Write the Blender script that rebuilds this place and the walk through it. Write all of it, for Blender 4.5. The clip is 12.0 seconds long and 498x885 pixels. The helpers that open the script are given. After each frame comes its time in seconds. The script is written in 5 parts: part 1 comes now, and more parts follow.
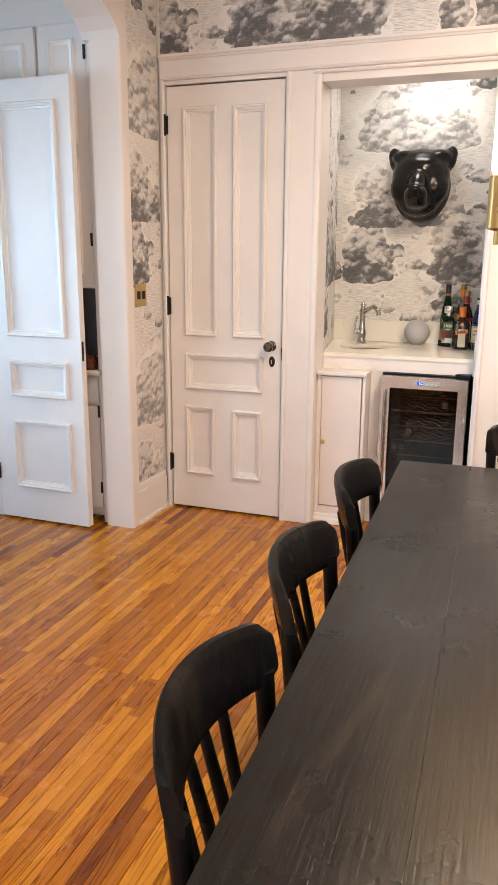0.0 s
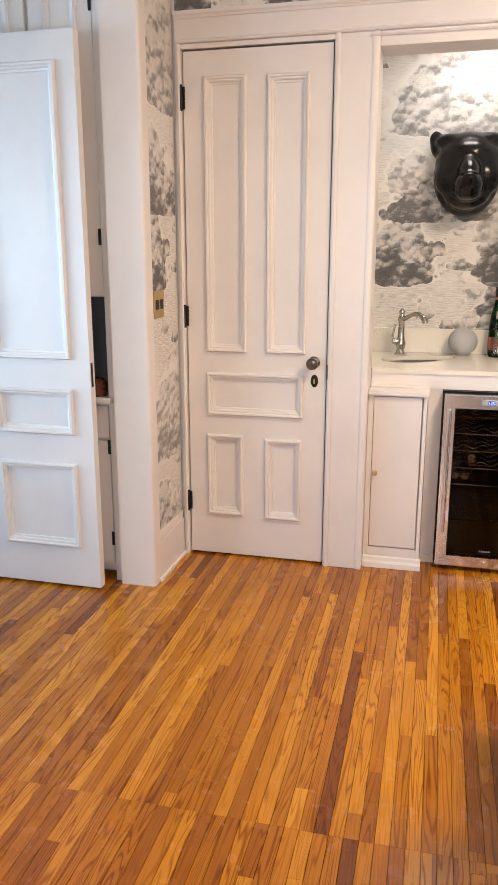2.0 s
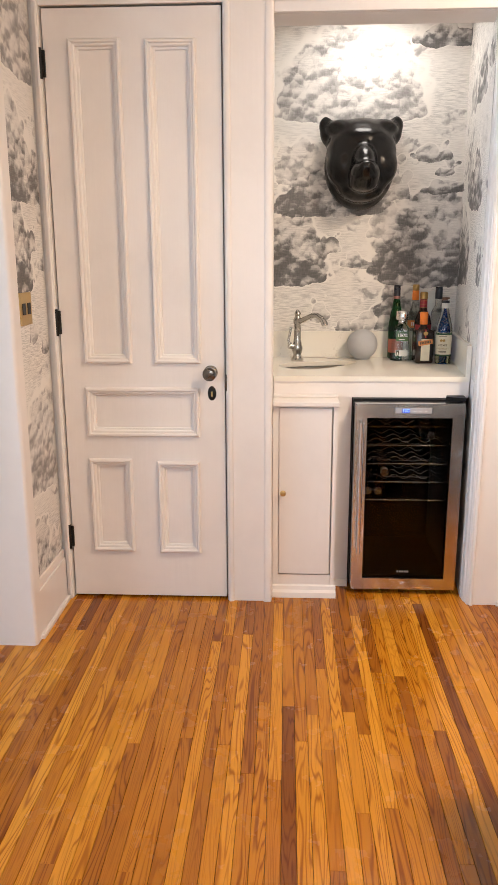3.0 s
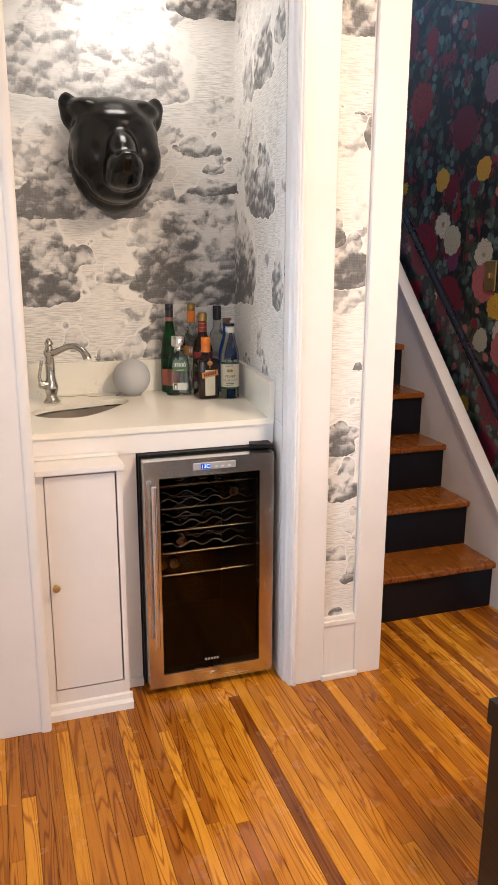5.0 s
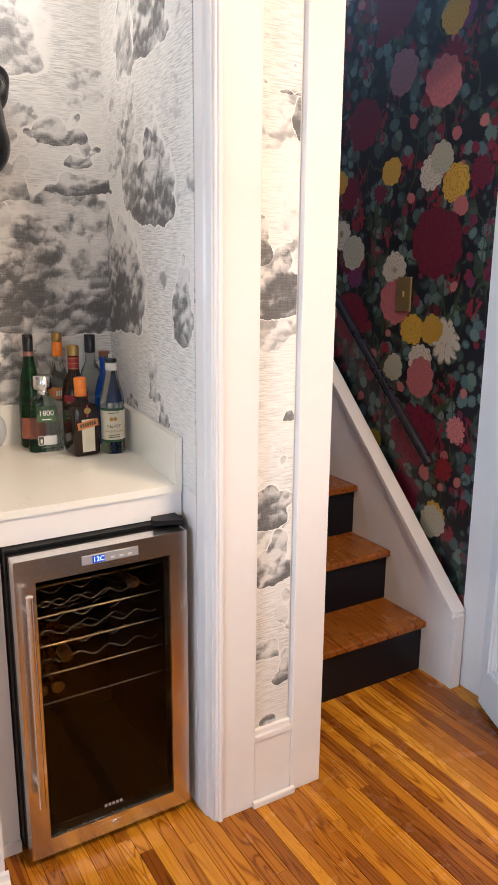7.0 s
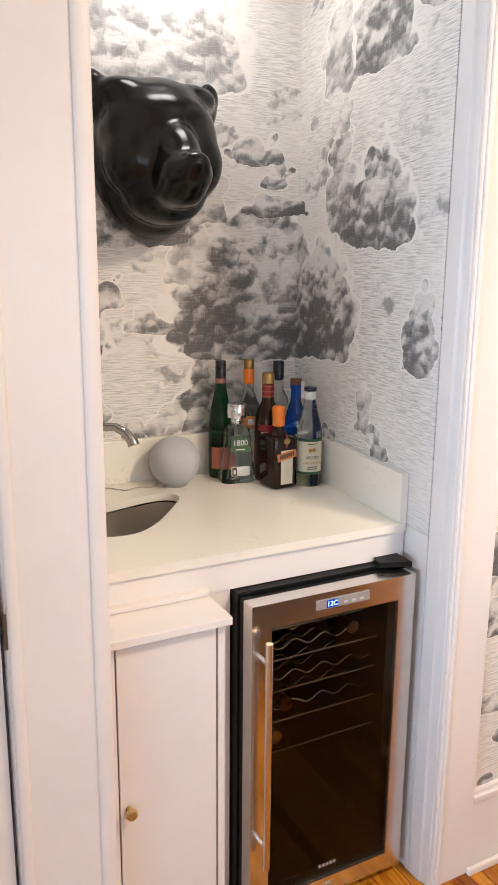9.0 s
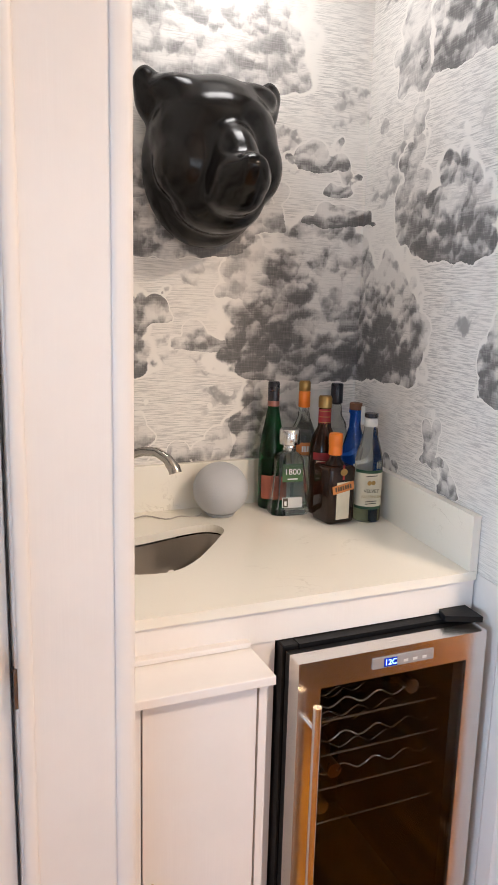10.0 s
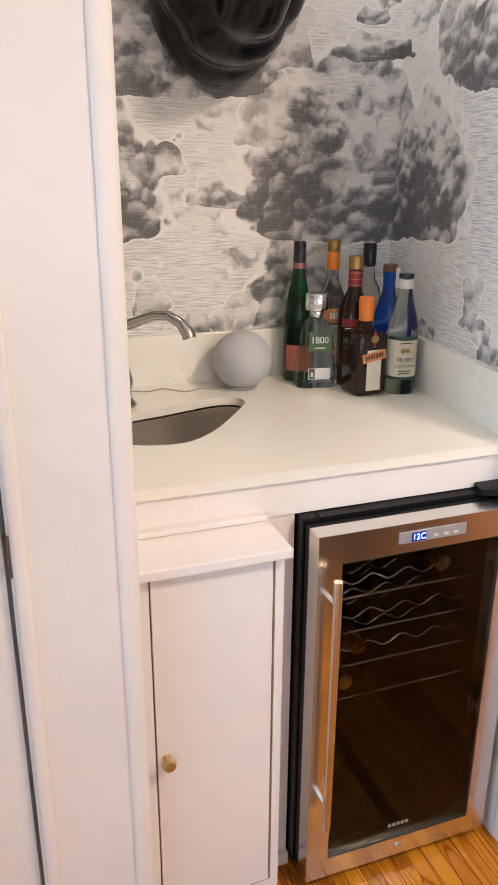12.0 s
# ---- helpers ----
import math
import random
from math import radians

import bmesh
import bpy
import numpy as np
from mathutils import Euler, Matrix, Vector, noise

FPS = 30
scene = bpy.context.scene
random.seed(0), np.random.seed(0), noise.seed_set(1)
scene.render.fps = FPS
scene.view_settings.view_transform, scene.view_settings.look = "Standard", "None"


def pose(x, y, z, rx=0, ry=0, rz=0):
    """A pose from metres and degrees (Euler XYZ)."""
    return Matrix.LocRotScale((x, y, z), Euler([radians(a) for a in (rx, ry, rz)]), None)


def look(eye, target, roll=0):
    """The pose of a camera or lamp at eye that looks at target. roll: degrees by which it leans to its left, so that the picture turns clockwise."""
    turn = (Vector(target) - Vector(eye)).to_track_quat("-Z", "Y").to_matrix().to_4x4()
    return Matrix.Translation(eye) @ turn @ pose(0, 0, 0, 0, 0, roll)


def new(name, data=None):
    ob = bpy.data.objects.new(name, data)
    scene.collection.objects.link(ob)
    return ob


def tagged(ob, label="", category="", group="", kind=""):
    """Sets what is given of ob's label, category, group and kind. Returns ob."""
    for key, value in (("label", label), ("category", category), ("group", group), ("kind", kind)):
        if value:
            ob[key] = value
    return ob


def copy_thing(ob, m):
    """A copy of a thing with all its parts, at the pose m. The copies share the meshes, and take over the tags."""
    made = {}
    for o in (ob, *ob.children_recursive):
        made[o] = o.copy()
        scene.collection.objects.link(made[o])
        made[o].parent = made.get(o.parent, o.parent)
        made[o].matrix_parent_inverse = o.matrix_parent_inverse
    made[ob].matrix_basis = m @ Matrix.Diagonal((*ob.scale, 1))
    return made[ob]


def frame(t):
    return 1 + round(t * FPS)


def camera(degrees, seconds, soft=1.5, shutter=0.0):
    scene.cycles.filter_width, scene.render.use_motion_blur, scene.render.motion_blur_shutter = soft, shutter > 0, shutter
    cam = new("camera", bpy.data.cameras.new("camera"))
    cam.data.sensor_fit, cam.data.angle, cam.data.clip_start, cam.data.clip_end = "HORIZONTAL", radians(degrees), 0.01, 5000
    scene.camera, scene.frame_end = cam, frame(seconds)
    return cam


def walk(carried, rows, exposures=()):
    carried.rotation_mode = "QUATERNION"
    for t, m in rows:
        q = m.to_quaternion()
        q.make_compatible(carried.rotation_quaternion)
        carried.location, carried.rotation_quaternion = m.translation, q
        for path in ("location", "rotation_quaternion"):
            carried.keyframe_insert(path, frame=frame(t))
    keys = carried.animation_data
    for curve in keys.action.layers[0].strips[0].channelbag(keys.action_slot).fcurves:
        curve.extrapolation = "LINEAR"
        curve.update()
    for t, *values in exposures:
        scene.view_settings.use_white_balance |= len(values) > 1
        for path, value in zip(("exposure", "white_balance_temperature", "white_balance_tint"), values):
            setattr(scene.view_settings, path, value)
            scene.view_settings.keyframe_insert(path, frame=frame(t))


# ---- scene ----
cam = camera(36.5, 12.0)
METRES, EYE, TILT, LEAN, TURN = 8.0, 1.5, 0.0, 0.0, 18.5
PATH = [
    (0, (0.307, 0.294, 1.434), (-0.359, 2.117, 0.95), 0.4),
    (0.5, (0.126, 0.386, 1.411), (-0.553, 2.204, 0.927), 0.2),
    (1, (-0.068, 0.494, 1.402), (-0.704, 2.328, 0.92), 0.2),
    (1.5, (-0.29, 0.61, 1.42), (-0.854, 2.467, 0.936), 0.1),
    (2, (-0.439, 0.765, 1.427), (-0.903, 2.65, 0.946), 0.0),
    (2.5, (-0.576, 0.977, 1.423), (-0.86, 2.898, 0.944), -0.1),
    (3, (-0.666, 1.163, 1.39), (-0.762, 3.104, 0.921), -0.2),
    (3.2, (-0.715, 1.241, 1.396), (-0.734, 3.184, 0.925), -0.1),
    (5, (-0.797, 1.897, 1.467), (-0.18, 3.736, 0.982), 0.2),
    (5.5, (-0.791, 2.091, 1.488), (-0.028, 3.876, 1.007), 0.4),
    (6, (-0.775, 2.228, 1.485), (0.12, 3.953, 1.013), 0.4),
    (6.5, (-0.755, 2.389, 1.489), (0.231, 4.066, 1.022), 0.4),
    (6.7, (-0.74, 2.453, 1.5), (0.268, 4.113, 1.025), 0.5),
    (8.5, (-1.026, 2.777, 1.506), (-0.071, 4.481, 1.074), 0.9),
    (9, (-1.074, 2.851, 1.512), (-0.18, 4.589, 1.085), 0.5),
    (9.5, (-1.027, 2.903, 1.519), (-0.226, 4.69, 1.112), 0.1),
    (10, (-0.989, 3.01, 1.509), (-0.224, 4.817, 1.118), 1.5),
    (10.5, (-0.955, 3.042, 1.494), (-0.221, 4.858, 1.089), 1.0),
    (11, (-0.92, 3.039, 1.462), (-0.227, 4.856, 0.993), 0.3),
    (11.5, (-0.899, 3.082, 1.423), (-0.231, 4.881, 0.861), 0.3),
    (12, (-0.902, 3.094, 1.422), (-0.264, 4.87, 0.758), 0.3),
]
walk(cam, [(t, look(eye, target, roll)) for t, eye, target, roll in PATH], [(0, 0, 6500, 10), (1, .10, 6500, 10), (2.2, 0, 6500, 10), (4, 0, 6500, 10), (6.5, 0, 6350, 10), (9, 0, 6150, 10), (12, 0, 6050, 10)])

# ---- world and lights ----
world = bpy.data.worlds.new("world")
scene.world = world
world.use_nodes = True
wn = world.node_tree.nodes
sky = wn.new("ShaderNodeTexSky")
sky.sky_type, sky.sun_disc, sky.sun_elevation, sky.sun_rotation = "NISHITA", False, radians(38), radians(150)
wn["Background"].inputs[1].default_value = 0.15
world.node_tree.links.new(sky.outputs[0], wn["Background"].inputs[0])
scene.view_settings.exposure = 0.0

sun = new("sun", bpy.data.lights.new("sun", "SUN"))
sun.data.energy, sun.data.angle, sun.data.color = 2.0, radians(0.6), (1, .95, .88)
sun.matrix_world = look((0, -20, 20), (-3, 0, 0))


def area(name, eye, target, sx, sy, watts, color):
    li = bpy.data.lights.new(name, "AREA")
    li.shape, li.size, li.size_y, li.energy, li.color = "RECTANGLE", sx, sy, watts, color
    ob = new(name, li)
    ob.matrix_world = look(eye, target)
    return ob


WARM = (1.0, .775, .57)
COOL = (.72, .86, 1.0)
area("window_light_south", (-.75, -1.42, 1.5), (-.75, 2, 1.3), 1.1, 1.5, 26, (.86, .93, 1))
area("window_light_south_b", (1.3, -1.42, 1.5), (1.3, 2, 1.3), 1.1, 1.5, 26, (.86, .93, 1))
area("window_light_side", (-3.6, 1.15, 1.25), (-2.1, 3.5, .9), 1.1, 1.3, 27, (.50, .74, 1))
area("window_light_stair", (.55, 6.2, 3.6), (1.2, 5.2, 1.6), .6, .8, 19, (.38, .62, 1))
west = area("window_light_west", (-4.38, 2.4, 1.5), (1.0, 3.85, 1.25), 1.4, 1.6, 15, (.60, .80, 1))
west.data.spread = radians(50)
# added warm fill under the ceiling, without a fixture; stands in for the chandelier's light
area("room_fill_light", (.55, 2.60, 2.8), (.55, 2.60, 0), .35, .35, 70, WARM)
area("niche_downlight", (-.3, 4.66, 2.44), (-.3, 4.78, 0), .30, .22, 4.4, (1, .93, .86))


# ---- materials ----
class Nodes:
    """A short hand for wiring a node material."""

    def __init__(self, name):
        self.mat = bpy.data.materials.new(name)
        self.mat.use_nodes = True
        self.tree = self.mat.node_tree
        self.bsdf = self.tree.nodes["Principled BSDF"]

    def put(self, socket, value):
        if isinstance(value, bpy.types.NodeSocket):
            self.tree.links.new(value, socket)
        elif value is not None:
            socket.default_value = value

    def node(self, kind, out=0, settings=None, **ins):
        n = self.tree.nodes.new(kind)
        for k, v in (settings or {}).items():
            setattr(n, k, v)
        for k, v in ins.items():
            key = int(k[1:]) if k[0] == "i" and k[1:].isdigit() else k
            self.put(n.inputs[key], v)
        return n.outputs[out]

    def math(self, op, a, b=None, c=None, clamp=False):
        return self.node("ShaderNodeMath", settings={"operation": op, "use_clamp": clamp}, i0=a, i1=b, i2=c)

    def vec(self, op, a, b=None, out=0):
        return self.node("ShaderNodeVectorMath", out, {"operation": op}, i0=a, i1=b)

    def noise(self, v, scale, detail=3.0, rough=.55, distort=0.0, out=0):
        return self.node("ShaderNodeTexNoise", out, Vector=v, Scale=scale, Detail=detail, Roughness=rough, Distortion=distort)

    def ramp(self, f, stops):
        n = self.tree.nodes.new("ShaderNodeValToRGB")
        while len(n.color_ramp.elements) < len(stops):
            n.color_ramp.elements.new(.5)
        for e, (p, col) in zip(n.color_ramp.elements, stops):
            e.position, e.color = p, (*col, 1)
        self.put(n.inputs[0], f)
        return n.outputs[0]

    def mix(self, f, a, b, mode="MIX"):
        n = self.tree.nodes.new("ShaderNodeMix")
        n.data_type, n.blend_type = "RGBA", mode
        self.put(n.inputs[0], f)
        self.put(n.inputs[6], a if not isinstance(a, tuple) else (*a[:3], 1))
        self.put(n.inputs[7], b if not isinstance(b, tuple) else (*b[:3], 1))
        return n.outputs[2]

    def step(self, f, a, b, lo=0.0, hi=1.0):
        return self.node("ShaderNodeMapRange", settings={"interpolation_type": "SMOOTHSTEP"}, i0=f, i1=a, i2=b, i3=lo, i4=hi)

    def position(self):
        return self.node("ShaderNodeNewGeometry")

    def bump(self, h, dist, strength=1.0):
        self.put(self.bsdf.inputs["Normal"], self.node("ShaderNodeBump", Height=h, Distance=dist, Strength=strength))

    def set(self, **k):
        for name, v in k.items():
            self.put(self.bsdf.inputs[name.replace("_", " ")], (*v, 1) if isinstance(v, tuple) and len(v) == 3 else v)
        return self.mat


def plain(name, color, rough=.5, metal=0.0, vary=.06, scale=30, bump=.0004, **more):
    """Paint, metal or plastic with slight wear at two scales."""
    n = Nodes(name)
    p = n.position()
    f = n.math("ADD", n.math("MULTIPLY", n.noise(p, scale), .5), n.math("MULTIPLY", n.noise(p, scale / 9), .5))
    dark = tuple(c * (1 - 2 * vary) for c in color)
    col = n.mix(n.step(f, .3, .7), dark, tuple(min(1, c * (1 + vary)) for c in color))
    r = n.step(f, .3, .7, max(.02, rough - .07), rough + .07)
    if bump:
        n.bump(n.noise(p, scale * 3, 2), bump)
    return n.set(Base_Color=col, Roughness=r, Metallic=metal, **{k: v for k, v in more.items()})


def trim_paint(name, color):
    """Old brush-painted woodwork: satin, with brush marks and a little grime."""
    n = Nodes(name)
    p = n.position()
    brush = n.noise(n.vec("MULTIPLY", p, (60, 60, 3)), 1.0, 3)
    grime = n.noise(p, 2.6, 5, .65)
    col = n.mix(n.step(grime, .35, .75), color, tuple(c * .93 for c in color))
    n.bump(n.math("ADD", brush, n.math("MULTIPLY", n.noise(p, 14, 2), 1.4)), .0005)
    return n.set(Base_Color=col, Roughness=n.step(grime, .3, .8, .30, .42))


TRIM = trim_paint("trim_paint", (.80, .755, .725))
# same trim paint, cooler: the daylight on the open doors is put into the colour
TRIM_COOL = trim_paint("trim_paint_daylit", (.80, .79, .79))
PLASTER = plain("plaster", (.74, .71, .68), .8)
CEILING = plain("ceiling_paint", (.82, .8, .77), .85)
BLACK_IRON = plain("black_iron", (.02, .018, .016), .45, .6)
BRASS = plain("aged_brass", (.56, .40, .17), .34, .8)
STEEL = None
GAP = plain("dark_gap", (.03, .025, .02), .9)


def brushed(name, color, rough, axis):
    n = Nodes(name)
    p = n.position()
    s = n.noise(n.vec("MULTIPLY", p, tuple(700 if i != axis else 3 for i in range(3))), 1.0, 2)
    wide = n.noise(p, 5.0, 2)
    return n.set(Base_Color=n.mix(s, tuple(c * .96 for c in color), color), Roughness=n.math("ADD", n.step(s, .3, .7, rough - .02, rough + .02), n.step(wide, .3, .7, -.03, .03)), Metallic=1.0)


STEEL = brushed("brushed_steel", (.74, .72, .70), .24, 0)
STEEL_V = brushed("brushed_steel_upright", (.74, .71, .68), .24, 2)
NICKEL = plain("brushed_nickel", (.50, .48, .45), .24, 1.0)


def floor_wood(name, tones, coat=.11):
    """Narrow oak boards along y with cathedral grain; each board has its own tone."""
    n = Nodes(name)
    rnd = n.node("ShaderNodeObjectInfo", 5)
    isl = n.node("ShaderNodeNewGeometry", 8)
    r = n.math("FRACT", n.math("ADD", rnd, isl))
    p = n.position()
    shift = n.node("ShaderNodeCombineXYZ", X=n.math("MULTIPLY", r, 37.0), Y=n.math("MULTIPLY", r, 91.0), Z=n.math("MULTIPLY", r, 13.0))
    q = n.vec("ADD", p, shift)
    fine = n.noise(n.vec("MULTIPLY", q, (260, 7, 30)), 1.0, 4, .6)
    warp = n.noise(n.vec("MULTIPLY", q, (17, 1.0, 4)), 1.0, 2, .45, .4)
    rings = n.math("ABSOLUTE", n.math("SINE", n.math("MULTIPLY", warp, 50.0)))
    line = n.step(rings, .0, .75, 1.0, 0.0)
    tone = n.ramp(r, tones)
    wear = n.noise(p, 1.7, 4)
    col = n.mix(n.math("MULTIPLY", line, n.step(n.noise(n.vec("MULTIPLY", q, (9, .8, 3)), 1.0, 1), .36, .52, .35, 1.0)), tone, n.mix(1.0, tone, (.50, .37, .26), "MULTIPLY"))
    col = n.mix(n.step(fine, .50, .70, 0, .6), col, n.mix(1.0, tone, (.60, .46, .34), "MULTIPLY"))
    col = n.mix(n.step(wear, .35, .7, 0, .25), col, n.mix(1.0, col, (.75, .65, .6), "MULTIPLY"))
    n.bump(n.math("ADD", n.math("MULTIPLY", fine, .5), n.math("MULTIPLY", line, -.5)), .0003)
    return n.set(Base_Color=col, Roughness=n.step(n.noise(p, 9, 4), .3, .7, .15, .30), Coat_Weight=coat, Coat_Roughness=.08, Specular_IOR_Level=.3)


FLOOR_TONES = [(0, (.21, .062, .008)), (.08, (.33, .108, .010)), (.40, (.46, .168, .012)), (.80, (.57, .228, .015)), (1, (.70, .315, .030))]
FLOOR = floor_wood("oak_floor", FLOOR_TONES)
TREAD = floor_wood("stair_tread_oak", [(0, (.21, .060, .008)), (1, (.28, .09, .012))])


def black_wood(name, axis, gloss):
    """Black-stained wood with open grain running along an axis."""
    n = Nodes(name)
    p = n.position()
    sc = tuple(5 if i == axis else 110 for i in range(3))
    grain = n.noise(n.vec("MULTIPLY", p, sc), 1.0, 5, .65, .4)
    wide = n.noise(n.vec("MULTIPLY", p, tuple(1.4 if i == axis else 14 for i in range(3))), 1.0, 3, .55, 1.2)
    rub = n.noise(p, 3.2, 5, .6)
    col = n.mix(n.step(grain, .35, .7), (.005, .005, .0055), (.014, .013, .0125))
    col = n.mix(n.step(wide, .56, .75, 0, .5), col, (.045, .036, .028))
    n.bump(n.math("ADD", grain, n.math("MULTIPLY", wide, .7)), .0007)
    return n.set(Base_Color=col, Roughness=n.step(rub, .25, .75, .24, .36), Specular_IOR_Level=gloss)


TABLE_WOOD = black_wood("black_table_wood", 1, .34)
CHAIR_WOOD = black_wood("black_chair_wood", 2, .15)
RISER = plain("black_riser_paint", (.006, .006, .010), .35, Specular_IOR_Level=.25)


def toile(name, first, second, du=0.0, dv=0.0, clouds=None, flip=1.0):
    """Black and cream engraved cloud paper. first, second: the axes that run across and up the wall."""
    n = Nodes(name)
    p = n.position()
    sep = n.tree.nodes.new("ShaderNodeSeparateXYZ")
    n.put(sep.inputs[0], p)
    u = n.math("ADD", n.math("MULTIPLY", sep.outputs[first], flip), du)
    v = n.math("ADD", sep.outputs[second], dv)
    flat = n.node("ShaderNodeCombineXYZ", X=u, Y=v, Z=0.0)
    lumps = n.node("ShaderNodeTexVoronoi", settings={"feature": "SMOOTH_F1"}, Vector=flat, Scale=17.0, Smoothness=.12)
    big = n.noise(flat, 5.5, 4, .6, out=1)
    mid = n.noise(flat, 17.0, 3, .6, out=1)
    warp = n.vec("ADD", n.vec("SCALE", n.vec("SUBTRACT", big, (.5, .5, .5))), n.vec("SCALE", n.vec("SUBTRACT", mid, (.5, .5, .5))))
    for node in n.tree.nodes:
        if node.type == "VECT_MATH" and node.operation == "SCALE":
            node.inputs["Scale"].default_value = .052
    w = n.tree.nodes.new("ShaderNodeSeparateXYZ")
    n.put(w.inputs[0], n.vec("ADD", flat, warp))
    swell = n.math("MULTIPLY", n.math("SUBTRACT", lumps, .42), .075)
    uu = n.math("SUBTRACT", n.math("WRAP", w.outputs[0], .92, -.78), 0.0)
    vv = n.math("ADD", n.math("MULTIPLY", n.math("SUBTRACT", w.outputs[1], v), .55), v)
    if not clouds:
        vv = n.math("WRAP", vv, 2.46, .98)
    q = n.node("ShaderNodeCombineXYZ", X=uu, Y=vv, Z=n.math("MULTIPLY", vv, -1.0))
    total = edge = foot = None
    height = n.tree.nodes.new("ShaderNodeSeparateXYZ")
    n.put(height.inputs[0], q)
    for cx, base, sx, h, depth in clouds or CLOUDS:
        d = n.vec("SUBTRACT", q, (cx, base, -base))
        d = n.vec("MULTIPLY", d, (1 / sx, 1 / h, 1 / (.12 * h)))
        d = n.vec("MAXIMUM", d, (-9, 0, 0))
        r = n.math("ADD", n.vec("LENGTH", d, out=1), n.math("DIVIDE", swell, min(sx, h)))
        m = n.step(r, 1.03, .97, 0, depth)
        total = m if total is None else n.math("MAXIMUM", total, m)
        low = n.math("MULTIPLY", m, n.step(height.outputs[1], base + h * .9, base - .02, 0.0, 1.0))
        foot = low if foot is None else n.math("MAXIMUM", foot, low)
        rim = n.step(n.math("ABSOLUTE", n.math("SUBTRACT", r, 1.06)), .02, .09, 1.0, 0)
        edge = rim if edge is None else n.math("MAXIMUM", edge, rim)
    hatch = n.noise(n.node("ShaderNodeCombineXYZ", X=n.math("MULTIPLY", u, 20.0), Y=n.math("MULTIPLY", v, 300.0), Z=0.0), 1.0, 3, .6)
    weave = n.noise(n.node("ShaderNodeCombineXYZ", X=n.math("MULTIPLY", u, 260.0), Y=n.math("MULTIPLY", v, 30.0), Z=0.0), 1.0, 2)
    at = n.vec("ADD", flat, warp)

    def relief(scale, up):
        """Puffs lit from above."""
        a = n.node("ShaderNodeTexVoronoi", settings={"feature": "SMOOTH_F1"}, Vector=at, Scale=scale, Smoothness=.12)
        b = n.node("ShaderNodeTexVoronoi", settings={"feature": "SMOOTH_F1"}, Vector=n.vec("ADD", at, (-.3 * up, up, 0)), Scale=scale, Smoothness=.12)
        return n.math("SUBTRACT", b, a)

    light = n.noise(flat, 5.5, 4, .6, .6)
    wash = n.noise(flat, 2.3, 3)
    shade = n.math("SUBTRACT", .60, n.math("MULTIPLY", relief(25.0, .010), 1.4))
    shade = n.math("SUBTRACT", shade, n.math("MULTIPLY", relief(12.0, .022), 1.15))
    shade = n.math("SUBTRACT", shade, n.math("MULTIPLY", n.math("SUBTRACT", light, .5), 2.1))
    shade = n.math("ADD", shade, n.math("MULTIPLY", n.math("SUBTRACT", foot, .55), .60))
    ink = n.math("MULTIPLY", total, n.step(shade, .05, 1.15, .09, .76))
    gap = n.noise(n.vec("ADD", n.vec("MULTIPLY", at, (1, .8, 1)), (7.3, 2.9, 0)), 8.0, 4, .6)
    ink = n.math("MULTIPLY", ink, n.math("SUBTRACT", 1.0, n.math("MULTIPLY", n.step(gap, .55, .64, 0, .55), n.step(foot, .75, .95, 1.0, .1))))
    ink = n.math("MULTIPLY", ink, n.step(hatch, .25, .6, .80, 1.08))
    ink = n.math("MULTIPLY", ink, n.step(weave, .3, .6, .88, 1.04))
    lines = n.math("MULTIPLY", n.step(hatch, .40, .66), n.step(wash, .35, .62, .08, .25))
    lines = n.math("MULTIPLY", lines, n.math("SUBTRACT", 1.0, edge))
    pale = n.noise(n.vec("ADD", n.vec("MULTIPLY", at, (1, 1.7, 1)), (3.1, 1.7, 0)), 3.4, 4, .6)
    pale = n.math("MULTIPLY", n.step(pale, .54, .60), n.step(shade, .2, 1.0, .02, .42))
    pale = n.math("MULTIPLY", pale, n.math("SUBTRACT", 1.0, edge))
    ink = n.math("MAXIMUM", ink, n.math("MAXIMUM", lines, n.math("MULTIPLY", pale, n.math("SUBTRACT", 1.0, total))))
    col = n.ramp(ink, [(0, (.80, .775, .735)), (.3, (.42, .405, .395)), (.6, (.17, .165, .163)), (1, (.055, .054, .056))])
    n.bump(hatch, .0001)
    return n.set(Base_Color=col, Roughness=.62)


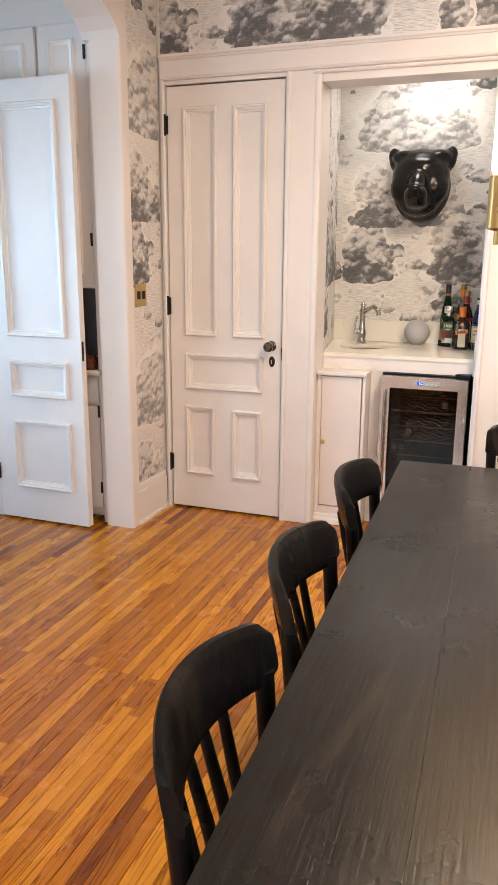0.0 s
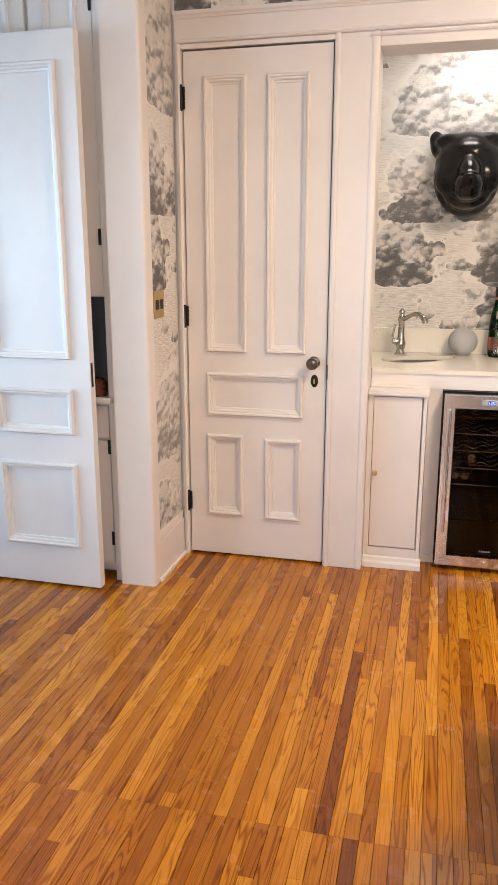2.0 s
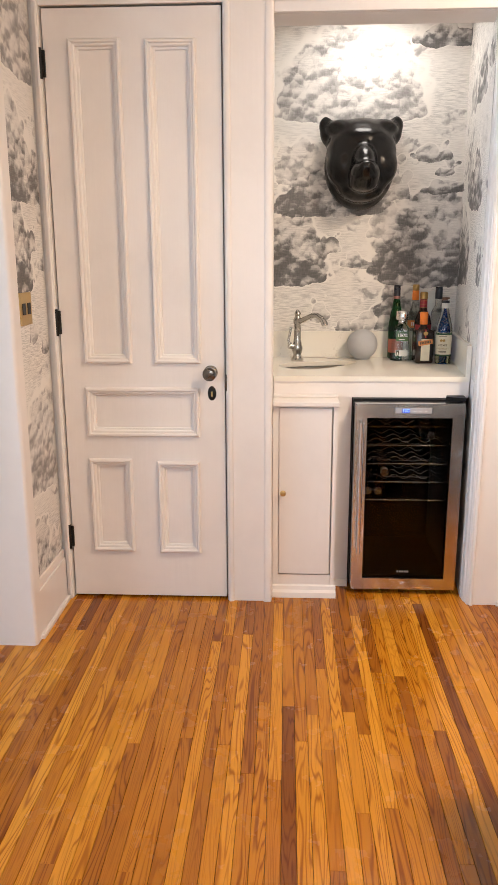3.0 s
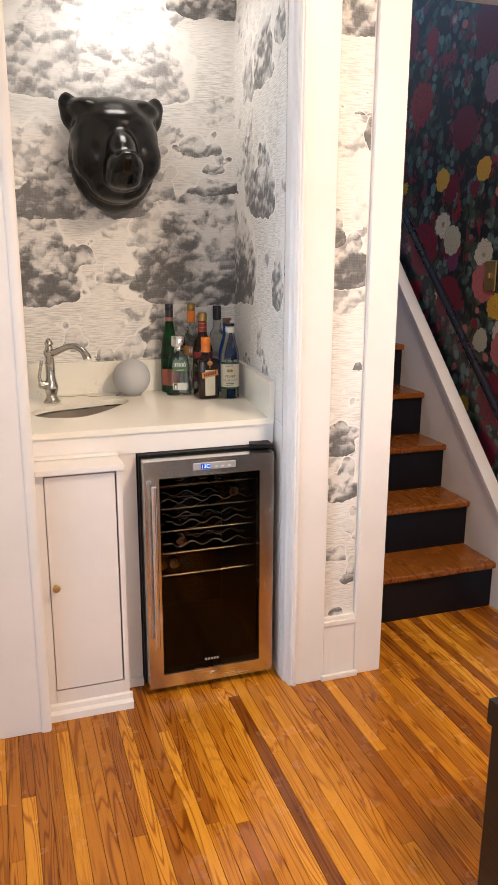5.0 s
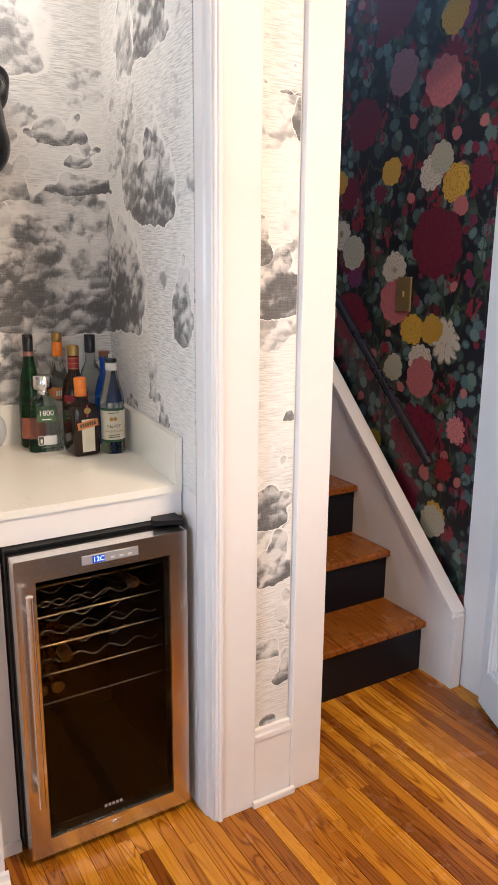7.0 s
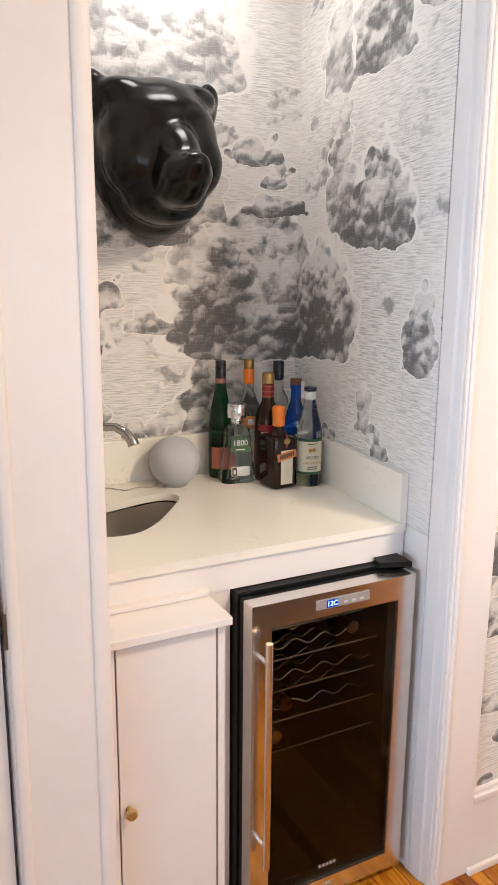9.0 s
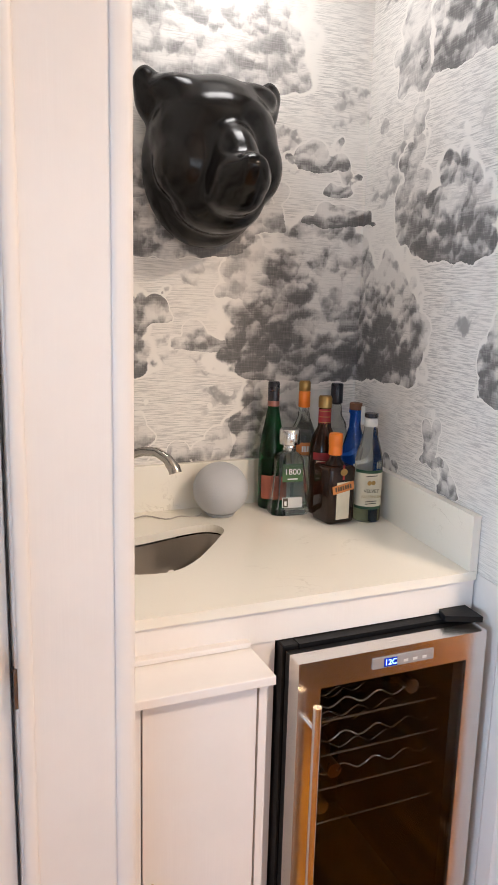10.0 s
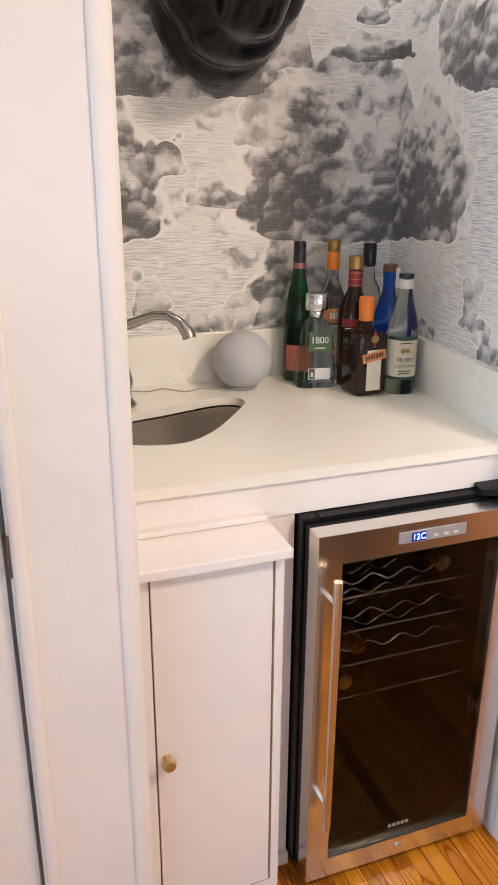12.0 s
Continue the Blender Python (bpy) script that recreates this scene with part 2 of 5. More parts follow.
# cloud banks of the paper's repeat: centre, base height, half width, height, ink
CLOUDS = [
    (.03, 1.305, .30, .40, 1.0), (.33, 1.310, .20, .30, .95), (-.17, 1.50, .10, .16, .55), (-.33, 1.355, .08, .075, .8), (.42, 1.40, .12, .13, .7), (.10, 1.70, .12, .07, 1.0),
    (-.09, 1.03, .165, .285, 1.0), (-.27, 1.03, .09, .13, .75), (.10, 1.03, .06, .12, .6), (.38, 1.02, .05, .13, .9),
    (-.51, 1.10, .065, .09, .9), (-.39, 1.05, .05, .07, .85), (.59, 1.115, .05, .095, .9), (.68, 1.06, .06, .06, .85),
    (-.66, 1.305, .20, .32, 1.0), (-.48, 1.43, .06, .10, .8),
    (-.47, 1.612, .28, .20, .85), (-.60, 1.75, .15, .19, .6), (-.16, 1.68, .07, .17, .7),
    (0, 1.838, .085, .09, .85), (.075, 1.775, .055, .07, .85), (-.12, 1.97, .015, .015, .6),
    (-.38, 2.045, .36, .36, .65), (.05, 2.33, .17, .10, .95), (-.76, 2.335, .06, .05, .8),
    (.43, 1.66, .10, .24, .75), (.62, 1.61, .17, .22, .95), (.41, 1.90, .06, .08, .5), (.40, 2.02, .10, .25, .6), (.60, 2.03, .16, .20, .9), (.83, 1.30, .08, .20, .9), (.83, 2.10, .08, .12, .8), (.24, 1.93, .03, .05, .4),
]
STRIP_CLOUDS = [
    (.28, 2.09, .09, .13, 1.0), (.30, 1.86, .09, .025, .9), (.335, 1.775, .035, .09, .95), (.27, 1.365, .10, .15, 1.0), (.235, 1.50, .03, .13, .9), (.33, 1.52, .03, .11, .6),
    (.325, 1.09, .03, .05, .8), (.27, .818, .06, .15, 1.0), (.29, .655, .065, .13, 1.0), (.335, .50, .03, .12, .8), (.26, .435, .05, .05, .9), (.32, .355, .045, .09, .95), (.25, .225, .04, .03, .9),
]
PAPER_XZ = toile("toile_paper_across", 0, 2)
PAPER_HEAD = toile("toile_paper_head", 0, 2, .95, -1.12)
PAPER_YZ = toile("toile_paper_side", 1, 2, -4.42, 0.0)
PAPER_RIGHT = toile("toile_paper_niche_side", 1, 2, 5.075, 0.0, None, -1.0)
PAPER_POST = toile("toile_paper_strip", 0, 2, .006, -.012, STRIP_CLOUDS)


def floral(name):
    """Dark paper with dahlias, poppies, small buds and blue-green leaves."""
    n = Nodes(name)
    p = n.position()
    sep = n.tree.nodes.new("ShaderNodeSeparateXYZ")
    n.put(sep.inputs[0], p)
    flat = n.node("ShaderNodeCombineXYZ", X=sep.outputs[1], Y=sep.outputs[2], Z=0.0)
    wob = n.noise(flat, 9.0, 3, .5, out=1)
    fl = n.vec("ADD", flat, n.vec("MULTIPLY", n.vec("SUBTRACT", wob, (.5, .5, .5)), (.045, .045, 0)))

    def cells(scale, size, soft, rand=.8):
        t = n.tree.nodes.new("ShaderNodeTexVoronoi")
        t.inputs["Scale"].default_value, t.inputs["Randomness"].default_value = scale, rand
        n.put(t.inputs["Vector"], fl)
        away = n.vec("SUBTRACT", fl, n.vec("SCALE", t.outputs["Position"]))
        s = n.tree.nodes.new("ShaderNodeSeparateXYZ")
        n.put(s.inputs[0], n.vec("SUBTRACT", fl, t.outputs["Position"]))
        ang = n.math("ARCTAN2", s.outputs[1], s.outputs[0])
        petals = n.math("MULTIPLY", n.math("ABSOLUTE", n.math("SINE", n.math("MULTIPLY", ang, 6.0))), .12)
        r = n.math("SUBTRACT", t.outputs["Distance"], n.math("MULTIPLY", petals, size))
        c = n.tree.nodes.new("ShaderNodeSeparateColor")
        n.put(c.inputs[0], t.outputs["Color"])
        return n.step(r, size, size - soft), c.outputs[0], r, c.outputs[1]

    col = n.mix(n.noise(flat, 8.0, 3), (.003, .004, .007), (.008, .010, .014))
    leaf, lc, lr, _ = cells(21.0, .54, .14, 1.0)
    leafcol = n.ramp(lc, [(0, (.020, .035, .022)), (.35, (.055, .10, .095)), (.6, (.095, .155, .155)), (.8, (.12, .17, .14)), (1, (.035, .045, .022))])
    col = n.mix(n.math("MULTIPLY", leaf, n.step(n.noise(flat, 6.0, 2), .36, .48)), col, leafcol)
    stem = n.step(n.math("ABSOLUTE", n.math("SUBTRACT", n.noise(n.vec("MULTIPLY", flat, (7, 3, 1)), 1.0, 2), .5)), .0, .018, 1.0, 0.0)
    col = n.mix(stem, col, (.035, .055, .022))
    burst, bc, br, _ = cells(10.0, .42, .10, 1.0)
    streak = n.step(n.noise(n.vec("MULTIPLY", fl, (30, 12, 1)), 1.0, 2, .5, 2.0), .48, .56)
    col = n.mix(n.math("MULTIPLY", n.math("MULTIPLY", burst, streak), n.step(bc, .25, .3)), col, (.20, .012, .026))
    bud, uc, ur, _ = cells(12.5, .26, .05, 1.0)
    budcol = n.ramp(uc, [(0, (.35, .09, .09)), (.5, (.42, .14, .12)), (.52, (.13, .02, .05)), (1, (.16, .01, .015))])
    col = n.mix(n.math("MULTIPLY", bud, n.step(uc, .3, .32)), col, budcol)
    tones_small = [(0, (.12, .008, .024)), (.16, (.52, .17, .16)), (.40, (.55, .50, .40)), (.56, (.24, .014, .02)), (.68, (.58, .34, .04)), (.86, (.14, .03, .09))]
    tones_big = [(0, (.15, .008, .026)), (.30, (.50, .15, .14)), (.48, (.24, .014, .022)), (.66, (.12, .015, .05)), (.80, (.52, .47, .37))]
    for scale, size, tones, turns in ((6.0, .36, tones_small, 80.0), (3.1, .37, tones_big, 50.0)):
        flower, fc, fr, f2 = cells(scale, size, .03, .9)
        rings = n.math("ABSOLUTE", n.math("SINE", n.math("ADD", n.math("MULTIPLY", fr, turns / 2), n.math("MULTIPLY", n.noise(fl, 30.0, 2), 7.0))))
        pick = n.tree.nodes.new("ShaderNodeValToRGB")
        pick.color_ramp.interpolation = "CONSTANT"
        while len(pick.color_ramp.elements) < len(tones):
            pick.color_ramp.elements.new(.5)
        for e, (pp, cc) in zip(pick.color_ramp.elements, tones):
            e.position, e.color = pp, (*cc, 1)
        n.put(pick.inputs[0], fc)
        fcol = n.mix(n.math("MULTIPLY", n.step(rings, .5, .0), .75), pick.outputs[0], n.mix(1.0, pick.outputs[0], (.35, .3, .3), "MULTIPLY"))
        fcol = n.mix(n.step(fr, .07, .03), fcol, n.mix(1.0, pick.outputs[0], (.4, .45, .2), "MULTIPLY"))
        shown = n.math("MULTIPLY", flower, n.step(f2, .48, .50))
        col = n.mix(shown, col, fcol)
    for by, bz, radius, tone in BLOOMS:
        away = n.vec("SUBTRACT", fl, (by, bz, 0))
        s = n.tree.nodes.new("ShaderNodeSeparateXYZ")
        n.put(s.inputs[0], away)
        ang = n.math("ARCTAN2", s.outputs[1], s.outputs[0])
        scallop = n.math("MULTIPLY", n.math("ABSOLUTE", n.math("SINE", n.math("MULTIPLY", ang, 5.0))), .10)
        dist = n.math("SUBTRACT", n.math("DIVIDE", n.vec("LENGTH", away, out=1), radius), scallop)
        folds = n.math("ABSOLUTE", n.math("SINE", n.math("ADD", n.math("MULTIPLY", dist, 9.0), n.math("MULTIPLY", n.math("SINE", n.math("MULTIPLY", ang, 11.0)), 1.1))))
        petal = n.mix(n.math("MULTIPLY", n.step(folds, .6, .0), .40), tone, tuple(c * .40 for c in tone))
        col = n.mix(n.step(dist, 1.0, .93), col, petal)
    n.bump(n.noise(flat, 400.0, 1), .0001)
    return n.set(Base_Color=col, Roughness=.45)


MUSTARD, CREAM, PEONY, WINE_RED, MAUVE = (.50, .29, .04), (.42, .40, .30), (.44, .13, .13), (.13, .008, .024), (.26, .13, .15)
# blooms near the foot of the stair: y, z, radius, tone
BLOOMS = [
    (4.51, 2.28, .055, MUSTARD), (4.78, 1.815, .050, MUSTARD), (4.53, 1.26, .052, MUSTARD), (4.81, .80, .042, MUSTARD), (4.53, 1.84, .052, CREAM), (4.99, 1.533, .065, CREAM), (4.46, .555, .060, CREAM), (4.72, 1.10, .050, CREAM),
    (4.75, 2.15, .070, MAUVE), (4.55, 2.085, .080, PEONY), (4.73, 1.35, .080, PEONY), (4.57, 1.08, .070, PEONY), (4.43, 1.68, .030, PEONY), (4.47, 1.92, .022, PEONY), (4.52, .73, .026, PEONY),
    (4.53, 1.56, .120, WINE_RED), (4.99, 1.266, .100, WINE_RED), (4.80, 2.40, .110, WINE_RED), (4.62, .62, .080, WINE_RED), (4.95, 2.00, .090, WINE_RED), (5.10, 1.80, .050, MUSTARD),
]
FLORAL = floral("floral_paper")


def quartz(name):
    n = Nodes(name)
    p = n.position()
    vein = n.step(n.math("ABSOLUTE", n.math("SUBTRACT", n.noise(p, 5.0, 5, .6, 1.5), .5)), 0, .012, 1, 0)
    vein = n.math("MULTIPLY", vein, n.step(n.noise(p, 3.0, 2), .52, .68))
    speck = n.step(n.noise(p, 240, 1), .72, .78)
    col = n.mix(n.math("MULTIPLY", vein, .45), (.82, .785, .70), (.42, .37, .30))
    col = n.mix(n.math("MULTIPLY", speck, .3), col, (.55, .5, .42))
    return n.set(Base_Color=col, Roughness=.16)


QUARTZ = quartz("quartz")


def glass(name, color=(1, 1, 1), rough=.0, ior=1.45):
    n = Nodes(name)
    return n.set(Base_Color=color, Roughness=rough, IOR=ior, Transmission_Weight=1.0)


def glow(name, color, strength, base=(.8, .8, .8)):
    n = Nodes(name)
    return n.set(Base_Color=base, Emission_Color=color, Emission_Strength=strength, Roughness=.3)


# ---- mesh helpers ----
def part(name, bm, material, parent=None, label="", smooth=False):
    me = bpy.data.meshes.new(name)
    bmesh.ops.recalc_face_normals(bm, faces=bm.faces)
    bm.to_mesh(me)
    bm.free()
    me.materials.append(material)
    if smooth:
        me.shade_smooth()
        me.set_sharp_from_angle(angle=radians(38))
    ob = new(name, me)
    ob.parent = parent
    return tagged(ob, label=label)


def thing(name, label, category, m=None, group=""):
    ob = new(name)
    ob.empty_display_size = .05
    if m is not None:
        ob.matrix_basis = m
    return tagged(ob, label=label, category=category, group=group)


def structure(ob, label=""):
    return tagged(ob, label=label, kind="structure")


def box(bm, x0, y0, z0, x1, y1, z1, bevel=0.0, seg=2):
    vs = [bm.verts.new((x, y, z)) for x in (x0, x1) for y in (y0, y1) for z in (z0, z1)]
    faces = [bm.faces.new([vs[i] for i in q]) for q in ((0, 1, 3, 2), (4, 6, 7, 5), (0, 4, 5, 1), (2, 3, 7, 6), (0, 2, 6, 4), (1, 5, 7, 3))]
    if bevel:
        edges = list({e for f in faces for e in f.edges})
        bmesh.ops.bevel(bm, geom=edges, offset=bevel, segments=seg, affect="EDGES", profile=.5)
    return bm


def boxes(*rows, bevel=0.0, seg=2):
    bm = bmesh.new()
    for r in rows:
        box(bm, *r, bevel=bevel, seg=seg)
    return bm


def lathe(profile, n=28, at=(0, 0, 0), bm=None):
    """Turns (radius, height) pairs round z."""
    bm = bm or bmesh.new()
    rings = []
    for r, z in profile:
        if r < 1e-6:
            rings.append([bm.verts.new((at[0], at[1], at[2] + z))])
        else:
            rings.append([bm.verts.new((at[0] + r * math.cos(a), at[1] + r * math.sin(a), at[2] + z)) for a in (2 * math.pi * i / n for i in range(n))])
    for a, b in zip(rings, rings[1:]):
        for i in range(n):
            j = (i + 1) % n
            q = [a[i % len(a)], a[j % len(a)], b[j % len(b)], b[i % len(b)]]
            q = [v for k, v in enumerate(q) if v not in q[:k]]
            if len(q) > 2:
                bm.faces.new(q)
    return bm


def tube(points, radii, n=12, bm=None, flat=1.0):
    """A swept round bar along points."""
    bm = bm or bmesh.new()
    pts = [Vector(q) for q in points]
    if not hasattr(radii, "__len__"):
        radii = [radii] * len(pts)
    side = None
    rings = []
    for i, c in enumerate(pts):
        d = (pts[min(i + 1, len(pts) - 1)] - pts[max(i - 1, 0)]).normalized()
        if side is None:
            side = d.cross(Vector((0, 0, 1)) if abs(d.z) < .9 else Vector((0, 1, 0))).normalized()
        side = (side - d * side.dot(d)).normalized()
        up = side.cross(d)
        rings.append([bm.verts.new(c + radii[i] * (side * math.cos(a) + up * math.sin(a) * flat)) for a in (2 * math.pi * k / n for k in range(n))])
    for a, b in zip(rings, rings[1:]):
        for i in range(n):
            bm.faces.new((a[i], a[(i + 1) % n], b[(i + 1) % n], b[i]))
    bm.faces.new(rings[0])
    bm.faces.new(rings[-1])
    return bm


def prism(outline, d0, d1, axis="y", bm=None):
    """Extrudes an outline of (a, b) pairs; axis y: (x, z) outline, axis x: (y, z), axis z: (x, y)."""
    bm = bm or bmesh.new()
    put = {"y": lambda a, b, d: (a, d, b), "x": lambda a, b, d: (d, a, b), "z": lambda a, b, d: (a, b, d)}[axis]
    v0 = [bm.verts.new(put(a, b, d0)) for a, b in outline]
    v1 = [bm.verts.new(put(a, b, d1)) for a, b in outline]
    bm.faces.new(v0)
    bm.faces.new(v1)
    for i in range(len(outline)):
        j = (i + 1) % len(outline)
        bm.faces.new((v0[i], v0[j], v1[j], v1[i]))
    return bm


def frame_moulding(x0, z0, x1, z1, profile, bm=None, y=0.0):
    """A mitred moulding round a rectangle in x and z; profile: (inset, height towards -y)."""
    bm = bm or bmesh.new()
    loops = [[bm.verts.new(q) for q in ((x0 + i, y - h, z0 + i), (x1 - i, y - h, z0 + i), (x1 - i, y - h, z1 - i), (x0 + i, y - h, z1 - i))] for i, h in profile]
    for a, b in zip(loops, loops[1:]):
        for k in range(4):
            bm.faces.new((a[k], a[(k + 1) % 4], b[(k + 1) % 4], b[k]))
    return bm


def panel_door(label, w, h, t, panels, m, knob_x=None, knob_z=.95, hinges=(), hinge_x=0.0, category="door", name="door", paint=None):
    """A panelled door; origin at its lower left corner, its front towards -y."""
    paint = paint or TRIM
    root = thing(name, label, category, m)
    xs = sorted({0.0, w, *(v for q in panels for v in (q[0], q[2]))})
    zs = sorted({0.0, h, *(v for q in panels for v in (q[1], q[3]))})
    bm = bmesh.new()
    inside = lambda x, z: any(a < x < c and b < z < d for a, b, c, d in panels)
    for xa, xb in zip(xs, xs[1:]):
        for za, zb in zip(zs, zs[1:]):
            if not inside((xa + xb) / 2, (za + zb) / 2):
                bm.faces.new([bm.verts.new(q) for q in ((xa, 0, za), (xb, 0, za), (xb, 0, zb), (xa, 0, zb))])
    for q in (((0, 0, 0), (0, t, 0), (0, t, h), (0, 0, h)), ((w, 0, 0), (w, t, 0), (w, t, h), (w, 0, h)), ((0, 0, 0), (w, 0, 0), (w, t, 0), (0, t, 0)),
              ((0, 0, h), (w, 0, h), (w, t, h), (0, t, h)), ((0, t, 0), (w, t, 0), (w, t, h), (0, t, h))):
        bm.faces.new([bm.verts.new(v) for v in q])
    bmesh.ops.remove_doubles(bm, verts=bm.verts, dist=1e-5)
    part("leaf", bm, paint, root)
    prof = [(0, 0), (.001, .010), (.006, .0155), (.012, .0150), (.0165, .008), (.021, .0085), (.025, .006), (.027, -.001), (.034, -.004), (.0365, -.010)]
    for a, b, c, d in panels:
        part("panel_moulding", frame_moulding(a, b, c, d, prof), paint, root, smooth=True)
        k = .036
        part("panel", boxes((a + k, .0095, b + k, c - k, .016, d - k)), paint, root)
    for z in hinges:
        hg = part("hinge", boxes((hinge_x - .005, -.010, z - .045, hinge_x + .013, -.001, z + .045), bevel=.002), BLACK_IRON, root, "black iron butt hinge")
        part("knuckle", tube([(hinge_x - .003, -.012, z - .052), (hinge_x - .003, -.012, z + .052)], .0065), BLACK_IRON, hg, smooth=True)
    if knob_x is not None:
        rose = lathe([(0, .008), (.02, .008), (.027, .004), (.028, 0), (0, 0)])
        rose.transform(pose(knob_x, 0, knob_z, 90))
        part("knob_rose", rose, DARK_NICKEL, root, "round dark nickel rose", True)
        kn = lathe([(0, .0), (.010, .0), (.008, .02), (.011, .026), (.022, .030), (.027, .040), (.026, .05), (.018, .058), (0, .060)])
        kn.transform(pose(knob_x, -.008, knob_z, 90))
        part("knob", kn, KNOB_GLASS, root, "dark faceted glass knob", True)
        kh = lathe([(0, .006), (.012, .006), (.016, .003), (.017, 0), (0, 0)])
        kh.transform(pose(knob_x + .004, 0, knob_z - .083, 90) @ Matrix.Diagonal((1, 1.7, 1, 1)))
        es = part("keyhole_plate", kh, BLACK_IRON, root, "black oval keyhole plate", True)
        part("keyhole", boxes((knob_x + .001, -.0085, knob_z - .095, knob_x + .007, -.0062, knob_z - .075)), BRASS, es)
    return root


DARK_NICKEL = plain("dark_nickel", (.20, .19, .18), .25, 1.0)
KNOB_GLASS = plain("smoky_knob", (.16, .15, .14), .08, .9)

# ---- measures ----
FACE = 4.085         # front of the casings on the end wall
WALL = 4.105         # the end wall's own face
THICK = .15
DOOR_L, DOOR_R, DOOR_TOP = -1.552, -.903, 2.265
NICHE_L, NICHE_R, NICHE_TOP = -.718, .092, 2.235
POST_R = .440
STAIR_R = 1.190
BACK = 4.922
ROOM_L = -1.585
CEIL = 2.85

# ---- floors ----
fl_sub = structure(part("floor", boxes((-4.6, -1.6, -.12, 3.2, 6.9, -.02)), GAP), "board floor of orange-stained oak")

# ---- end wall ----
def wall_piece(name, *rows, mat=None, bevel=0.0):
    return structure(part(name, boxes(*rows, bevel=bevel), mat or PLASTER))


wall_piece("wall_end", (ROOM_L - .17, WALL, 2.40, 3.0, WALL + THICK - .006, CEIL), (ROOM_L - .17, WALL, 0, DOOR_L - .012, WALL + THICK - .006, 2.40), (DOOR_R + .012, WALL, 0, NICHE_L - .01, WALL + THICK - .006, 2.40),
           (NICHE_R + .13, WALL, 0, POST_R - .01, WALL + THICK - .006, 2.40), (NICHE_R + .0125, WALL, 0, NICHE_R + .13, WALL + .054, 2.40), (STAIR_R + .02, WALL, 0, 3.0, WALL + THICK - .006, 2.40),
           (DOOR_L - .012, WALL, DOOR_TOP + .012, DOOR_R + .012, WALL + THICK - .006, 2.40), (NICHE_L - .01, WALL, NICHE_TOP + .01, NICHE_R + .01, WALL + THICK - .006, 2.40), (POST_R - .01, WALL, 2.28, STAIR_R + .02, WALL + THICK - .006, 2.40))
structure(part("wallpaper_end", boxes((ROOM_L + .002, WALL - .003, 2.405, 3.0, WALL - .001, CEIL - .005)), PAPER_HEAD), "black and cream cloud wallpaper above the casing")
structure(part("wallpaper_strip", boxes((.222, WALL - .004, .235, .330, WALL - .001, 2.40)), PAPER_POST), "narrow strip of black and cream cloud wallpaper")


def casing(name, x0, x1, z0, z1, front=FACE, bead=.0, parent=None):
    """A flat board with softened arrises, its back on the wall."""
    return structure(part(name, boxes((x0, front, z0, x1, WALL + .002, z1), bevel=.0025), TRIM, parent))


ogee = [(NICHE_R - .0005, FACE + .001), (.090, FACE + .002), (.0895, 4.093), (.0865, 4.0955), (.086, 4.113), (.0835, 4.118), (.0795, 4.121), (.079, 4.160), (NICHE_R + .012, 4.160), (NICHE_R + .012, 4.1065), (NICHE_R - .0005, 4.1065)]
structure(part("trim_niche_reveal", prism(ogee, 0, NICHE_TOP, "z"), TRIM, smooth=True))
# header, its cap moulding, and the uprights
casing("trim_header", ROOM_L + .004, STAIR_R + .12, 2.292, 2.40)
casing("trim_door_left", ROOM_L + .004, DOOR_L - .004, 0, 2.2915)
casing("trim_pilaster", DOOR_R + .0035, NICHE_L - .0, 0, 2.2915)
casing("trim_post_left", NICHE_R, .215, 0, 2.2915)
casing("trim_post_right", .337, POST_R, 0, 2.2915)
cap = [(FACE, 2.385), (FACE - .006, 2.387), (FACE - .010, 2.394), (FACE - .018, 2.400), (FACE - .020, 2.412), (WALL - .004, 2.418), (WALL - .004, 2.385)]
structure(part("trim_header_cap", prism(cap, ROOM_L + .004, STAIR_R + .13, "x"), TRIM))


def upright_bead(name, x, z0, z1, w=.016, d=.012):
    """A rounded bead that runs up a casing."""
    pts = [(x - w / 2, FACE + .001), (x - w / 2, FACE - d * .4)] + [(x + w / 2 * math.cos(a), FACE - d * .4 - d * .6 * math.sin(a)) for a in np.linspace(math.pi, 0, 7)] + [(x + w / 2, FACE + .001)]
    structure(part(name, prism(pts, z0, z1, "z"), TRIM, smooth=True))


upright_bead("trim_bead", DOOR_R + .018, 0, 2.30, .022, .007)
upright_bead("trim_bead", NICHE_L - .017, 0, 2.29, .030, .006)
upright_bead("trim_bead", NICHE_R + .013, 0, 2.29, .014, .007)
upright_bead("trim_bead", DOOR_L - .014, 0, 2.30, .012, .007)
for z, w in ((2.300, .014), (2.276, .010)):
    pts = [(FACE + .001, z - w / 2), (FACE - .008, z - w / 2), (FACE - .013, z), (FACE - .008, z + w / 2), (FACE + .001, z + w / 2)]
    structure(part("trim_bead", prism(pts, DOOR_L - .02 if z > 2.29 else NICHE_L - .04, NICHE_R + .02, "x"), TRIM, smooth=True))
casing("trim_niche_head", NICHE_L, NICHE_R, NICHE_TOP, 2.2915, FACE + .002)
casing("trim_door_head", DOOR_L - .004, DOOR_R + .006, DOOR_TOP + .006, 2.2915, FACE + .004)
# reveals of the niche and the jambs of the door and of the stair opening
structure(part("jamb_niche", boxes((NICHE_L - .012, WALL + .003, 0, NICHE_L, WALL + THICK, NICHE_TOP), 
                                   (NICHE_L, WALL + .003, NICHE_TOP, NICHE_R, WALL + THICK, NICHE_TOP + .012)), TRIM))
